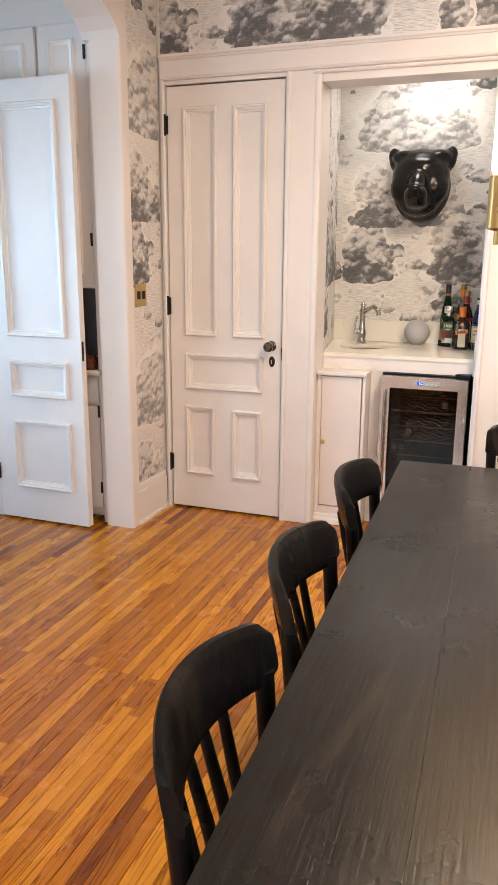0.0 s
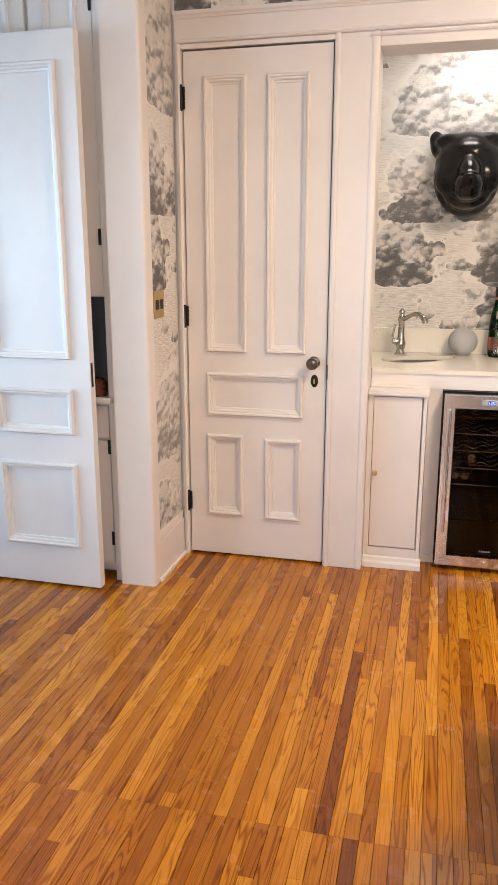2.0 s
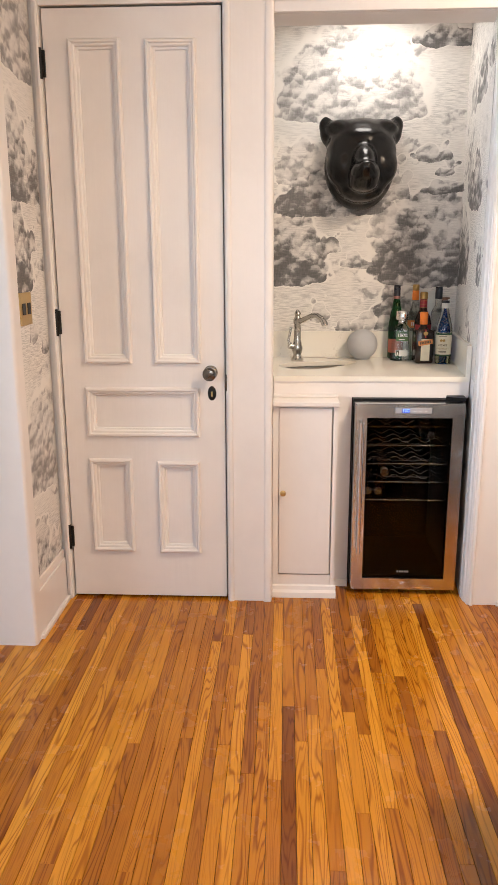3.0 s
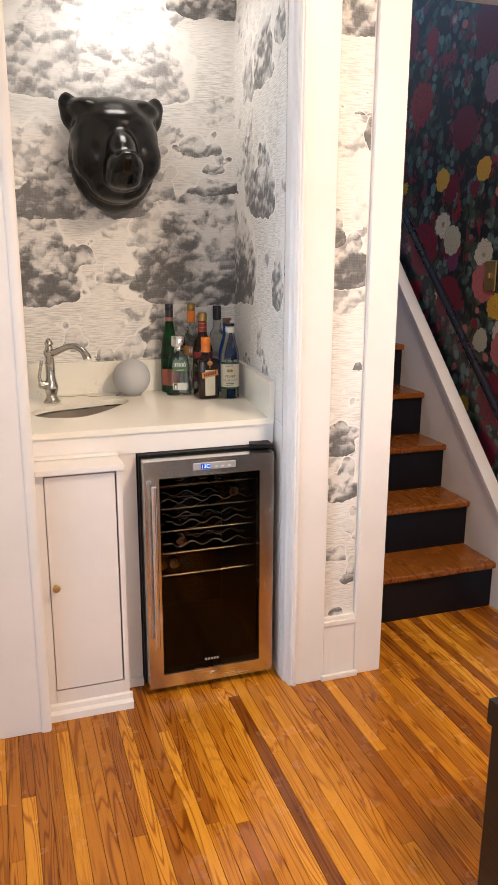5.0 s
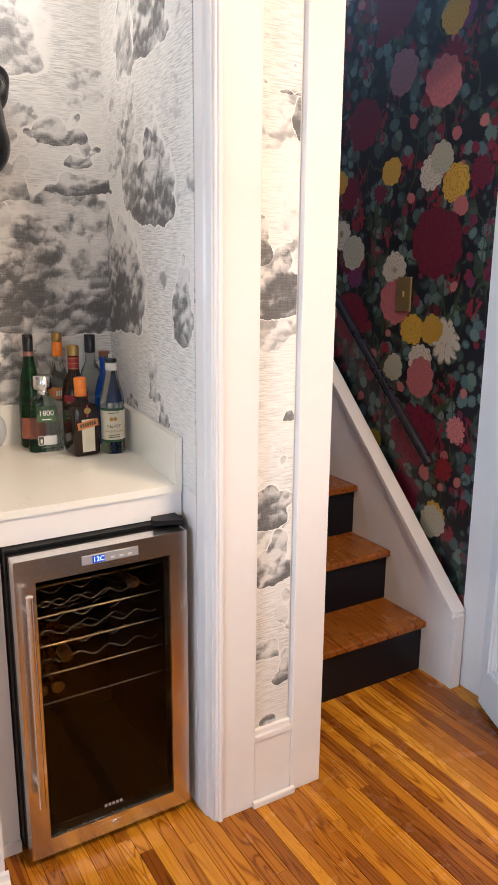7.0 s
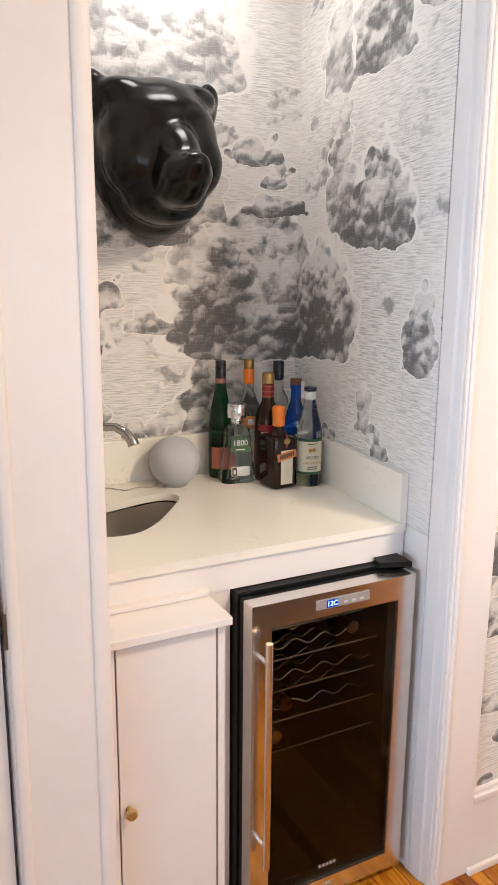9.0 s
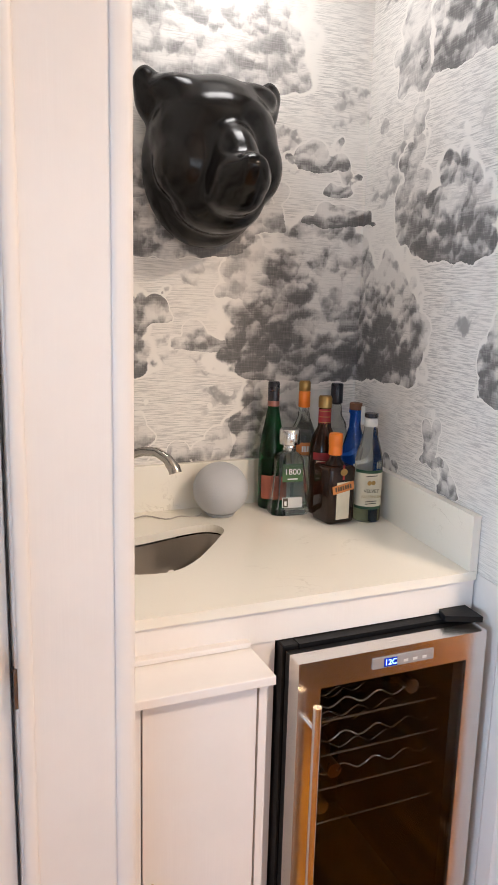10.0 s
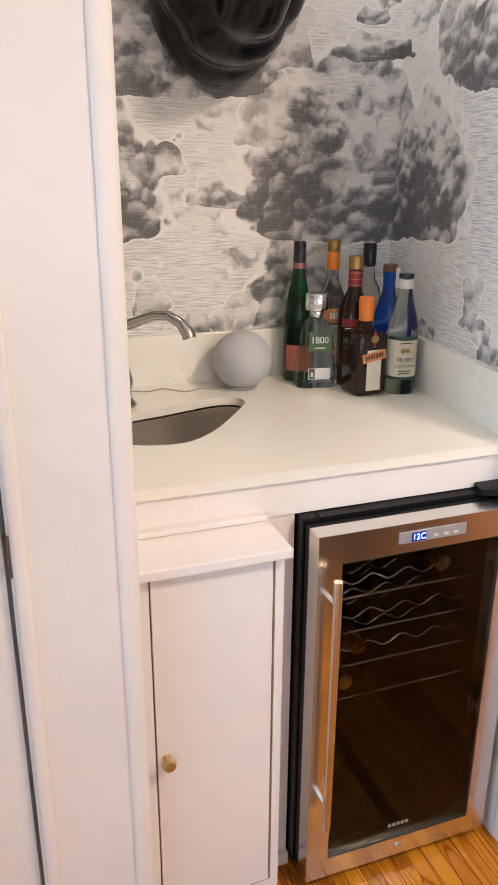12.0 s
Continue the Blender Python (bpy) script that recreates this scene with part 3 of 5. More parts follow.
structure(part("jamb_door", boxes((DOOR_L - .014, WALL + .004, 0, DOOR_L - .003, WALL + THICK, DOOR_TOP + .01), (DOOR_R + .003, WALL + .004, 0, DOOR_R + .014, WALL + THICK, DOOR_TOP + .01),
                                  (DOOR_L, WALL + .05, 0, DOOR_R, WALL + .06, .01), (DOOR_R - .012, WALL + .046, .011, DOOR_R + .0025, WALL + .08, 2.26)), TRIM))
structure(part("jamb_stair", boxes((POST_R - .012, WALL + .003, 0, POST_R, WALL + THICK, 2.28), (STAIR_R, WALL - .02, 0, STAIR_R + .018, WALL + THICK, 2.28), (POST_R, WALL - .0, 2.262, STAIR_R, WALL + THICK, 2.28)), TRIM))
structure(part("closet_back", boxes((DOOR_L - .1, WALL + .3, 0, DOOR_R + .1, WALL + .32, 2.4)), GAP))
# base of the strip
structure(part("baseboard_strip", boxes((.2155, WALL - .016, 0, .3365, WALL - .001, .205), (.2155, WALL - .022, .205, .3365, WALL - .001, .222), (.2155, WALL - .014, .222, .3365, WALL - .001, .236), bevel=.002), TRIM))
structure(part("baseboard_shoe", boxes((.205, FACE - .014, 0, .345, FACE - .0005, .022), bevel=.004), TRIM))

# closet door
door_label = "tall white painted five-panel door, closed, with a dark glass knob"
panel_door(door_label, .643, 2.252, .04,
           [(.090, .985, .280, 2.152), (.368, .985, .552, 2.147), (.088, .690, .543, .890), (.088, .200, .262, .597), (.366, .195, .538, .588)],
           pose(DOOR_L + .003, 4.1, .012), .588, .962 - .012, (2.07, 1.145, .262), -.006, name="closet_door")
structure(part("latch_plate", boxes((DOOR_R + .0015, FACE - .001, .89, DOOR_R + .007, FACE + .01, .955)), DARK_NICKEL))

# ---- niche ----
side = lambda y: .077 + (y - 4.16) * .100
NBR = 4.162
side_l = lambda y: NICHE_L - .002 - (y - 4.25) * .163
NB0, NB1 = WALL + THICK, BACK
structure(part("wall_niche_back", boxes((NICHE_L - .25, BACK + .004, 0, .5, BACK + .1, 2.62)), PLASTER))
structure(part("wallpaper_niche_back", boxes((side_l(BACK) - .004, BACK, 0.0, side(BACK) + .004, BACK + .003, 2.5)), PAPER_XZ), "black and cream cloud wallpaper on the back of the bar niche")
structure(part("wallpaper_niche_right", prism([(side(NBR), NBR), (side(BACK), BACK), (side(BACK) + .03, BACK), (side(NBR) + .03, NBR)], .92, 2.5, "z"), PAPER_RIGHT), "black and cream cloud wallpaper on the side of the bar niche")
structure(part("wall_niche_right_low", prism([(side(NBR), NBR), (side(BACK), BACK), (side(BACK) + .03, BACK), (side(NBR) + .03, NBR)], 0, .919, "z"), TRIM))
structure(part("wallpaper_niche_left", prism([(side_l(NB0), NB0), (side_l(BACK), BACK), (side_l(BACK) - .03, BACK), (side_l(NB0) - .03, NB0)], 0, 2.5, "z"), PAPER_YZ))
structure(part("ceiling_niche", boxes((NICHE_L - .25, NB0, 2.5, .5, BACK + .1, 2.53)), CEILING))

CT = .926
# worktop with the sink cut out
SINK = [(-.700, 4.60), (-.692, 4.53), (-.652, 4.480), (-.59, 4.458), (-.53, 4.460), (-.47, 4.51), (-.42, 4.572), (-.37, 4.64), (-.336, 4.69), (-.336, 4.732),
        (-.370, 4.752), (-.42, 4.745), (-.47, 4.730), (-.535, 4.708), (-.60, 4.695), (-.66, 4.66)]
for _ in range(2):
    SINK = [(a[0] * u + b[0] * (1 - u), a[1] * u + b[1] * (1 - u)) for a, b in zip(SINK, SINK[1:] + SINK[:1]) for u in (.75, .25)]



def worktop(parent):
    y0, y1 = 4.250, BACK - .022
    outer = [(side_l(y0) + .004, y0), (side(y0) - .004, y0), (side(y1) - .004, y1), (side_l(y1) + .004, y1)]
    bm = bmesh.new()
    for z, flip in ((CT, False), (CT - .020, True)):
        inner = [bm.verts.new((x, y, z)) for x, y in SINK]
        rim = [bm.verts.new((x, y, z)) for x, y in outer]
        es = [bm.edges.new((l[i], l[(i + 1) % len(l)])) for l in (inner, rim) for i in range(len(l))]
        bmesh.ops.triangle_fill(bm, use_beauty=True, use_dissolve=False, edges=es)
        if flip:
            for a, b in ((top_in, inner), (top_rim, rim)):
                for i in range(len(a)):
                    bm.faces.new((a[i], a[(i + 1) % len(a)], b[(i + 1) % len(b)], b[i]))
        top_in, top_rim = inner, rim
    return part("top", bm, QUARTZ, parent)


wt = thing("bar_worktop", "cream quartz worktop with low splashback over the bar cabinet", "countertop", pose(0, 0, 0))
worktop(wt)
part("splashback", boxes((side_l(BACK) + .006, BACK - .022, CT - .02, side(BACK) - .02, BACK - .002, CT + .125), bevel=.0015), QUARTZ, wt)
part("side_splashback", prism([(side(4.252) - .002, 4.252), (side(BACK - .022) - .002, BACK - .023), (side(BACK - .022) - .022, BACK - .023), (side(4.252) - .022, 4.252)], CT - .001, CT + .125, "z"), QUARTZ, wt)
part("apron", boxes((NICHE_L + .002, 4.258, .838, side(4.28) - .006, 4.274, CT - .0205)), TRIM, wt, "white painted board under the worktop")

sink = thing("bar_sink", "small undermounted stainless bar sink with a curved rim", "sink")
bm = bmesh.new()
cx, cy = -.53, 4.60
loops = []
for k, z in ((1.0, CT - .025), (1.0, CT - .05), (.97, CT - .12), (.88, CT - .145), (.1, CT - .152)):
    loops.append([bm.verts.new((cx + (x - cx) * k * 1.015, cy + (y - cy) * k * 1.015, z)) for x, y in SINK])
for a, b in zip(loops, loops[1:]):
    for i in range(len(a)):
        bm.faces.new((a[i], a[(i + 1) % len(a)], b[(i + 1) % len(b)], b[i]))
bm.faces.new(loops[-1])
part("bowl", bm, plain("sink_steel", (.62, .58, .53), .36, .9, .02), sink, smooth=True)
part("drain", lathe([(0, .004), (.03, .004), (.036, .0), (0, 0)], at=(cx, cy, CT - .152)), STEEL, sink, smooth=True)

# faucet
fa = thing("bar_faucet", "brushed nickel bar faucet with an arched spout and side lever", "faucet", pose(-.613, 4.752, CT))
part("base", lathe([(0, 0), (.030, 0), (.031, .006), (.024, .014), (.019, .030), (.023, .045), (.026, .06), (.021, .078), (.017, .10), (.016, .17), (.021, .18), (.022, .19), (.015, .20), (.012, .212), (.016, .218), (.014, .226), (.005, .238), (0, .24)]), NICKEL, fa, smooth=True)
arc = [(0, 0, .185), (.021, -.022, .190), (.040, -.045, .202), (.065, -.076, .216), (.088, -.106, .219), (.107, -.128, .206), (.119, -.142, .186), (.121, -.145, .176)]
part("spout", tube(arc, [.014, .0125, .0115, .011, .011, .012, .0145, .015], 14), NICKEL, fa, smooth=True)
part("lever_hub", tube([(0, 0, .068), (-.032, -.012, .070), (-.042, -.016, .070)], [.016, .016, .012], 14), NICKEL, fa, smooth=True)
part("lever", tube([(-.036, -.014, .07), (-.042, -.016, .10), (-.035, -.016, .135), (-.030, -.014, .16)], [.008, .006, .0055, .0065], 10), NICKEL, fa, smooth=True)

# slim cabinet under the worktop
cab = thing("bar_cabinet", "slim white painted cabinet, flush door with small brass knob", "cabinet", pose(0, 0, 0))
CL, CR, CF = -.7165, -.457, 4.150
part("side_panel", boxes((CL, CF, 0.0, CL + .0235, 4.85, .822)), TRIM, cab)
part("side_panel", boxes((CR - .016, CF, 0, CR, 4.85, .822)), TRIM, cab)
part("bottom_rail", boxes((CL + .0240, CF, 0, CR - .0165, CF + .018, .094)), TRIM, cab)
part("top_rail", boxes((CL + .0240, CF, .815, CR - .0165, CF + .018, .822)), TRIM, cab)
part("back_panel", boxes((CL + .0240, CF + .03, .0, CR - .0165, CF + .04, .814)), TRIM, cab)
part("ledge", boxes((CL - .0, 4.126, .8225, CR + .006, 4.2605, .840), bevel=.002), TRIM, cab, "white ledge on the cabinet")
part("ledge_strip", boxes((CL, 4.240, .8405, CR + .004, 4.2612, .852), bevel=.002), TRIM, cab)
part("plinth_moulding", prism([(CF, .05), (CF - .008, .045), (CF - .011, .03), (CF - .024, .022), (CF - .027, .0), (CF, 0)], CL, CR + .008, "x"), TRIM, cab)
dr = part("door", boxes((CL + .026, CF - .004, .100, CR - .022, CF + .012, .812), bevel=.0012), TRIM, cab)
kb = lathe([(0, 0), (.006, 0), (.005, .010), (.010, .016), (.0125, .021), (.010, .027), (0, .029)])
kb.transform(pose(CL + .042, CF - .004, .46, 90))
part("knob", kb, BRASS, dr, "small round brass knob", True)
wall_piece("wall_under_worktop", (CR + .002, 4.262, .0, -.392, 4.276, .8375), mat=TRIM)
structure(part("baseboard_niche", boxes((CR + .003, 4.248, 0, -.392, 4.2612, .03)), TRIM))
# added near-black sheet behind the fridge: shade under the worktop, put in as colour
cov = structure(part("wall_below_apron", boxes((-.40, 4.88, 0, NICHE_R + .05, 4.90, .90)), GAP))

# wine fridge
fr = thing("wine_fridge", "black wine fridge with a stainless framed glass door and wire racks", "wine cooler", pose(0, 0, 0))
FL, FR, FF, FT = -.384, .054, 4.170, .836
BLACK_PLASTIC = plain("black_shell", (.006, .006, .007), .45, Specular_IOR_Level=.15)
FRIDGE_GLASS = glass("smoked_glass", (.40, .385, .37), .0, 1.27)
part("side", boxes((FL - .004, FF + .062, .02, FL + .03, 4.72, FT), bevel=.003), BLACK_PLASTIC, fr)
part("side", boxes((FR - .03, FF + .062, .02, FR + .004, 4.72, FT), bevel=.003), BLACK_PLASTIC, fr)
part("top", boxes((FL + .0302, FF + .062, FT - .04, FR - .0302, 4.72, FT)), BLACK_PLASTIC, fr)
part("base", boxes((FL + .0302, FF + .062, .02, FR - .0302, 4.72, .07)), BLACK_PLASTIC, fr)
part("back", boxes((FL + .0302, 4.69, .0705, FR - .0302, 4.72, FT - .0405)), BLACK_PLASTIC, fr)
part("hinge_cover", prism([(FR - .070, FF + .05), (FR + .004, FF + .020), (FR + .008, FF + .085), (FR - .060, FF + .085)], FT + .0005, FT + .013, "z"), BLACK_PLASTIC, fr)
for x in (FL + .01, FR - .05):
    part("foot", boxes((x, FF + .08, 0, x + .04, FF + .12, .02)), BLACK_PLASTIC, fr)
fd = part("door", boxes((FL, FF + .042, .030, FL + .045, FF + .058, FT - .008), (FR - .045, FF + .042, .030, FR, FF + .058, FT - .008), (FL + .045, FF + .042, .030, FR - .045, FF + .058, .075), (FL + .045, FF + .042, FT - .06, FR - .045, FF + .058, FT - .008)), BLACK_PLASTIC, fr, "black gasketed door core")
B, TOPB = .048, .058
DB, DT = .026, FT - .008
for nm, outline, mat in (("door_rail", [(FL, DT), (FR, DT), (FR - B, DT - TOPB), (FL + B, DT - TOPB)], STEEL), ("door_rail", [(FL, DB), (FL + B, DB + B), (FR - B, DB + B), (FR, DB)], STEEL),
                         ("door_stile", [(FL, DB), (FL + B, DB + B), (FL + B, DT - TOPB), (FL, DT)], STEEL_V), ("door_stile", [(FR, DB), (FR, DT), (FR - B, DT - TOPB), (FR - B, DB + B)], STEEL_V)):
    part(nm, prism(outline, FF, FF + .041), mat, fr, "brushed stainless door frame")
gl = part("glass", boxes((FL + B - .003, FF + .008, DB + B - .003, FR - B + .003, FF + .013, DT - TOPB + .003)), FRIDGE_GLASS, fr, "smoked glass pane")
part("handle", tube([(FL + .024, FF - .034, .20), (FL + .024, FF - .034, .755)], .0085, 16), STEEL_V, fr, "round brushed steel handle", True)
for z in (.25, .705):
    part("handle_post", tube([(FL + .024, FF - .034, z), (FL + .024, FF + .002, z)], .005), STEEL_V, fr, smooth=True)
dp = part("display_plate", boxes((-.224, FF - .0025, .789, -.080, FF - .0003, .812), bevel=.001), plain("silver_plastic", (.45, .45, .46), .35, .5), fr, "silver control plate")
part("display", boxes((-.198, FF - .0032, .791, -.168, FF - .0027, .809)), plain("display_dark", (.01, .03, .30), .2), dp)
DIGIT = glow("display_blue", (.06, .2, 1), 6)


def text(name, body, size, m, mat, parent, depth=.0004):
    cu = bpy.data.curves.new(name, "FONT")
    cu.body, cu.size, cu.extrude, cu.align_x, cu.align_y = body, size, depth, "CENTER", "CENTER"
    tmp = bpy.data.objects.new(name, cu)
    scene.collection.objects.link(tmp)
    me = bpy.data.meshes.new_from_object(tmp.evaluated_get(bpy.context.evaluated_depsgraph_get()))
    bpy.data.objects.remove(tmp)
    me.materials.clear()
    me.materials.append(mat)
    ob = new(name, me)
    ob.parent = parent
    ob.matrix_basis = m
    return ob


text("digits", "12C", .017, pose(-.183, FF - .0038, .800, 90), DIGIT, dp)
for i in range(3):
    part("button", boxes((-.152 + i * .022, FF - .0035, .795, -.142 + i * .022, FF - .0027, .800)), plain("button_grey", (.7, .7, .7), .4), dp)
part("door_lock", lathe([(0, .003), (.008, .003), (.009, 0), (0, 0)]), STEEL, fr, smooth=True).matrix_basis = pose(-.165, FF - .0002, .049, 90)
GREY_PRINT = plain("grey_print", (.35, .35, .35), .4)
for i in range(5):
    part("logo_bar", boxes((-.190 + i * .0105, FF + .0072, .100, -.183 + i * .0105, FF + .0078, .108)), GREY_PRINT, fr)

CHROME = plain("chrome_wire", (.9, .89, .87), .16, 1.0)
for r, z in enumerate((.715, .635, .555, .475, .395)):
    rk = thing("rack", "chromed wire bottle rack", "")
    rk.parent = fr
    if r < 4:
        for y in (4.30, 4.38, 4.47, 4.58):
            pts = [(x, y, z + .013 + .009 * math.sin((x - FL) * 2 * math.pi / .082)) for x in np.linspace(FL + .035, FR - .035, 41)]
            part("wave_wire", tube(pts, .0022, 6), CHROME, rk, smooth=True)
    for y in (4.262, 4.62):
        part("rail_wire", tube([(FL + .035, y, z), (FR - .035, y, z)], .0028, 6), CHROME, rk, smooth=True)
    for k in ("label", "category"):
        if k in rk:
            del rk[k]


def wine_bottle(x, y, z, mat, tip):
    root = thing("wine_bottle", "dark wine bottle lying on a fridge rack", "bottle", pose(x, y, z, 90), "bottles in the fridge")
    part("glass", lathe([(0, -.25), (.034, -.25), (.037, -.24), (.037, -.07), (.030, -.045), (.0145, -.02), (.0140, .015), (.0155, .02), (.0155, .027), (0, .028)]), mat, root, smooth=True)
    part("capsule", lathe([(.0148, -.01), (.0160, -.01), (.0166, .028), (0, .030)]), tip, root, smooth=True)


WINE = plain("dark_wine_glass", (.01, .014, .008), .08)
FOIL_S = plain("silver_foil", (.7, .7, .68), .2, 1.0)
FOIL_C = plain("copper_foil", (.30, .17, .10), .3, 1.0)
for x, r, tip in ((-.245, .715, FOIL_S), (-.085, .715, FOIL_S), (-.15, .72, FOIL_S), (-.06, .635, FOIL_S), (-.245, .475, FOIL_C), (-.315, .395, FOIL_S), (-.272, .395, FOIL_S)):
    wine_bottle(x, 4.285, r + .042, WINE, tip)

# glossy black animal head on the wall: one plain mesh of merged rounded masses
def ball(bm, c, r, turn=(0, 0, 0), seg=20):
    m = Matrix.Translation(c) @ pose(0, 0, 0, *turn) @ Matrix.Diagonal((*r, 1))
    bmesh.ops.create_uvsphere(bm, u_segments=seg, v_segments=seg * 2 // 3, radius=1, matrix=m)


GLAZE = plain("black_glaze", (.006, .0055, .0055), .21, 0, .05, 4, 0, Specular_IOR_Level=.3)
bm = bmesh.new()
ball(bm, (0, -.035, -.012), (.156, .120, .192))        # neck and back of the head
ball(bm, (0, -.095, .035), (.152, .135, .150))         # skull
ball(bm, (0, -.150, .080), (.116, .080, .066))         # brow
ball(bm, (0, -.212, .002), (.052, .120, .066), (28, 0, 0))   # bridge of the nose
ball(bm, (0, -.262, -.062), (.066, .105, .058))        # muzzle
ball(bm, (0, -.230, -.098), (.064, .095, .042))        # chin
ball(bm, (0, -.130, -.095), (.108, .105, .080))        # jaw
ball(bm, (0, -.350, -.044), (.036, .026, .028))        # nose
for s in (-1, 1):
    ball(bm, (s * .075, -.130, -.020), (.078, .090, .090))
    ball(bm, (s * .128, -.050, .122), (.050, .042, .060), (0, s * 10, 0))
    ball(bm, (s * .150, -.055, .156), (.034, .028, .044), (0, s * 6, 0))
    ball(bm, (s * .085, -.085, .140), (.074, .070, .040))
    ball(bm, (s * .058, -.190, .062), (.036, .024, .016), (0, s * 14, 0))
    ball(bm, (s * .062, -.200, .034), (.016, .014, .012))
head = part("animal_head_sculpture", bm, GLAZE)
tagged(head, label="glossy black ceramic bear head mounted on the wallpaper", category="sculpture")
head.matrix_basis = pose(-.334, BACK - .006, 1.822, 0, 0, 1) @ Matrix.Diagonal((1.06, .96, 1.03, 1))
rm = head.modifiers.new("merge", "REMESH")
rm.mode, rm.voxel_size, rm.use_smooth_shade = "VOXEL", .0055, True
sm = head.modifiers.new("soft", "SMOOTH")
sm.iterations, sm.factor = 46, .7

# round smart speaker with its cable
sp = thing("smart_speaker", "grey fabric covered ball speaker on the worktop", "speaker", pose(-.302, 4.818, CT))
n = Nodes("speaker_fabric")
mesh_v = n.node("ShaderNodeTexVoronoi", Vector=n.position(), Scale=420.0)
n.bump(mesh_v, .0006)
FABRIC = n.set(Base_Color=n.mix(n.step(mesh_v, .2, .6), (.50, .51, .53), (.44, .45, .47)), Roughness=.85)
part("shell", lathe([(0, .143)] + [(.073 * math.sin(a), .071 + .072 * math.cos(a)) for a in np.linspace(.1, 2.7, 20)] + [(.030, .006), (0, .006)], 36), FABRIC, sp, smooth=True)
part("foot", lathe([(0, 0), (.034, 0), (.042, .010), (0, .012)]), plain("speaker_base", (.35, .36, .38), .5), sp, smooth=True)
cb = tagged(part("speaker_cable", tube([(-.345 - i * .012, 4.840 - .012 * math.sin(i * .9) - .02 * math.sin(i * .3), CT + .002) for i in range(22)], .0018, 6), plain("grey_cable", (.45, .42, .38), .5)), label="thin grey cable lying loose on the worktop", category="cable")


# ---- bottles ----
def bottle_root(label, x, y, turn=0):
    return thing("liquor_bottle", label, "bottle", pose(x, y, CT + .0005, 0, 0, turn), "bottles on the bar")


def wrap_label(name, mat, parent, r, z0, z1, half, facing=-90, label=""):
    """A paper label that follows a round bottle."""
    bm = bmesh.new()
    lo = [bm.verts.new((r * math.cos(a), r * math.sin(a), z0)) for a in np.radians(np.linspace(facing - half, facing + half, 15))]
    hi = [bm.verts.new((v.co.x, v.co.y, z1)) for v in lo]
    for i in range(14):
        bm.faces.new((lo[i], lo[i + 1], hi[i + 1], hi[i]))
    return part(name, bm, mat, parent, label, True)


CLEAR = glass("clear_glass", (.84, .88, .86), .14, 1.35)
GREEN_G = glass("green_glass", (.012, .16, .045), 0, 1.3)
BROWN_G = plain("brown_bottle", (.016, .005, .002), .10, Specular_IOR_Level=.4)
AMBER_D = plain("dark_amber_bottle", (.022, .007, .003), .10, Specular_IOR_Level=.4)
BLUE_G = glass("blue_glass", (.02, .14, .75))
LIQUID = glass("pale_liquid", (.80, .86, .60), 0, 1.2)
PAPER = plain("cream_label", (.68, .62, .48), .6)
PAPER_W = plain("white_label", (.72, .72, .68), .6)
GREEN_L = plain("green_label", (.05, .12, .03), .5)
GREEN_D = plain("dark_green_label", (.02, .07, .03), .5)
ORANGE = plain("orange_cap", (.85, .22, .02), .35)
ORANGE_L = plain("orange_label", (.60, .22, .06), .5)
PINK_L = plain("salmon_label", (.50, .16, .10), .6)
RED_L = plain("red_label", (.28, .015, .02), .45)
BLACK_CAP = plain("black_cap", (.012, .012, .02), .3)
SILVER = plain("silver_cap", (.72, .72, .72), .22, 1.0)
GOLD = plain("gold_cap", (.42, .27, .10), .4, 1.0)
INK = plain("print_dark", (.06, .05, .03), .6)
WHITE_INK = plain("print_white", (.8, .8, .76), .6)


def round_bottle(label, x, y, profile, mat, cap, cap_mat, cap_label="", turn=0):
    root = bottle_root(label, x, y, turn)
    part("glass", lathe(profile, 32), mat, root, smooth=True)
    c = part("cap", lathe(cap, 24), cap_mat, root, cap_label, True)
    return root


# tall green bottle
g = round_bottle("tall slender green wine bottle with a black capsule", -.140, 4.852, [(0, 0), (.033, 0), (.036, .006), (.037, .08), (.036, .15), (.030, .20), (.020, .25), (.0145, .285), (.0142, .305), (0, .305)], GREEN_G,
                 [(.0152, .285), (.0158, .29), (.0158, .345), (.014, .348), (0, .348)], BLACK_CAP)
part("capsule_band", lathe([(.0155, .282), (.0163, .283), (.0163, .296), (.0155, .297)]), plain("rose_foil", (.35, .16, .13), .35, .6), g, "rose coloured band", True)
wrap_label("front_label", PINK_L, g, .0377, .030, .095, 70)
# square-shouldered tequila bottle, wider at its foot
t = bottle_root("clear tapered bottle with silver stopper and green label", -.120, 4.785, -8)
bm = bmesh.new()
rows = [(.050, .034, 0), (.052, .036, .006), (.044, .031, .09), (.037, .027, .150), (.030, .023, .160), (.016, .016, .170), (.015, .015, .192)]
rings = []
for hx, hy, z in rows:
    c = min(hx, hy) * .42
    rings.append([bm.verts.new((px, py, z)) for px, py in ((hx, -hy + c), (hx, hy - c), (hx - c, hy), (-hx + c, hy), (-hx, hy - c), (-hx, -hy + c), (-hx + c, -hy), (hx - c, -hy))])
for a, b in zip(rings, rings[1:]):
    for i in range(8):
        bm.faces.new((a[i], a[(i + 1) % 8], b[(i + 1) % 8], b[i]))
bm.faces.new(rings[0])
bm.faces.new(rings[-1])
part("glass", bm, CLEAR, t)
part("stopper", lathe([(0, .190), (.028, .190), (.029, .193), (.029, .227), (.027, .230), (0, .230)]), SILVER, t, "brushed silver stopper", True)
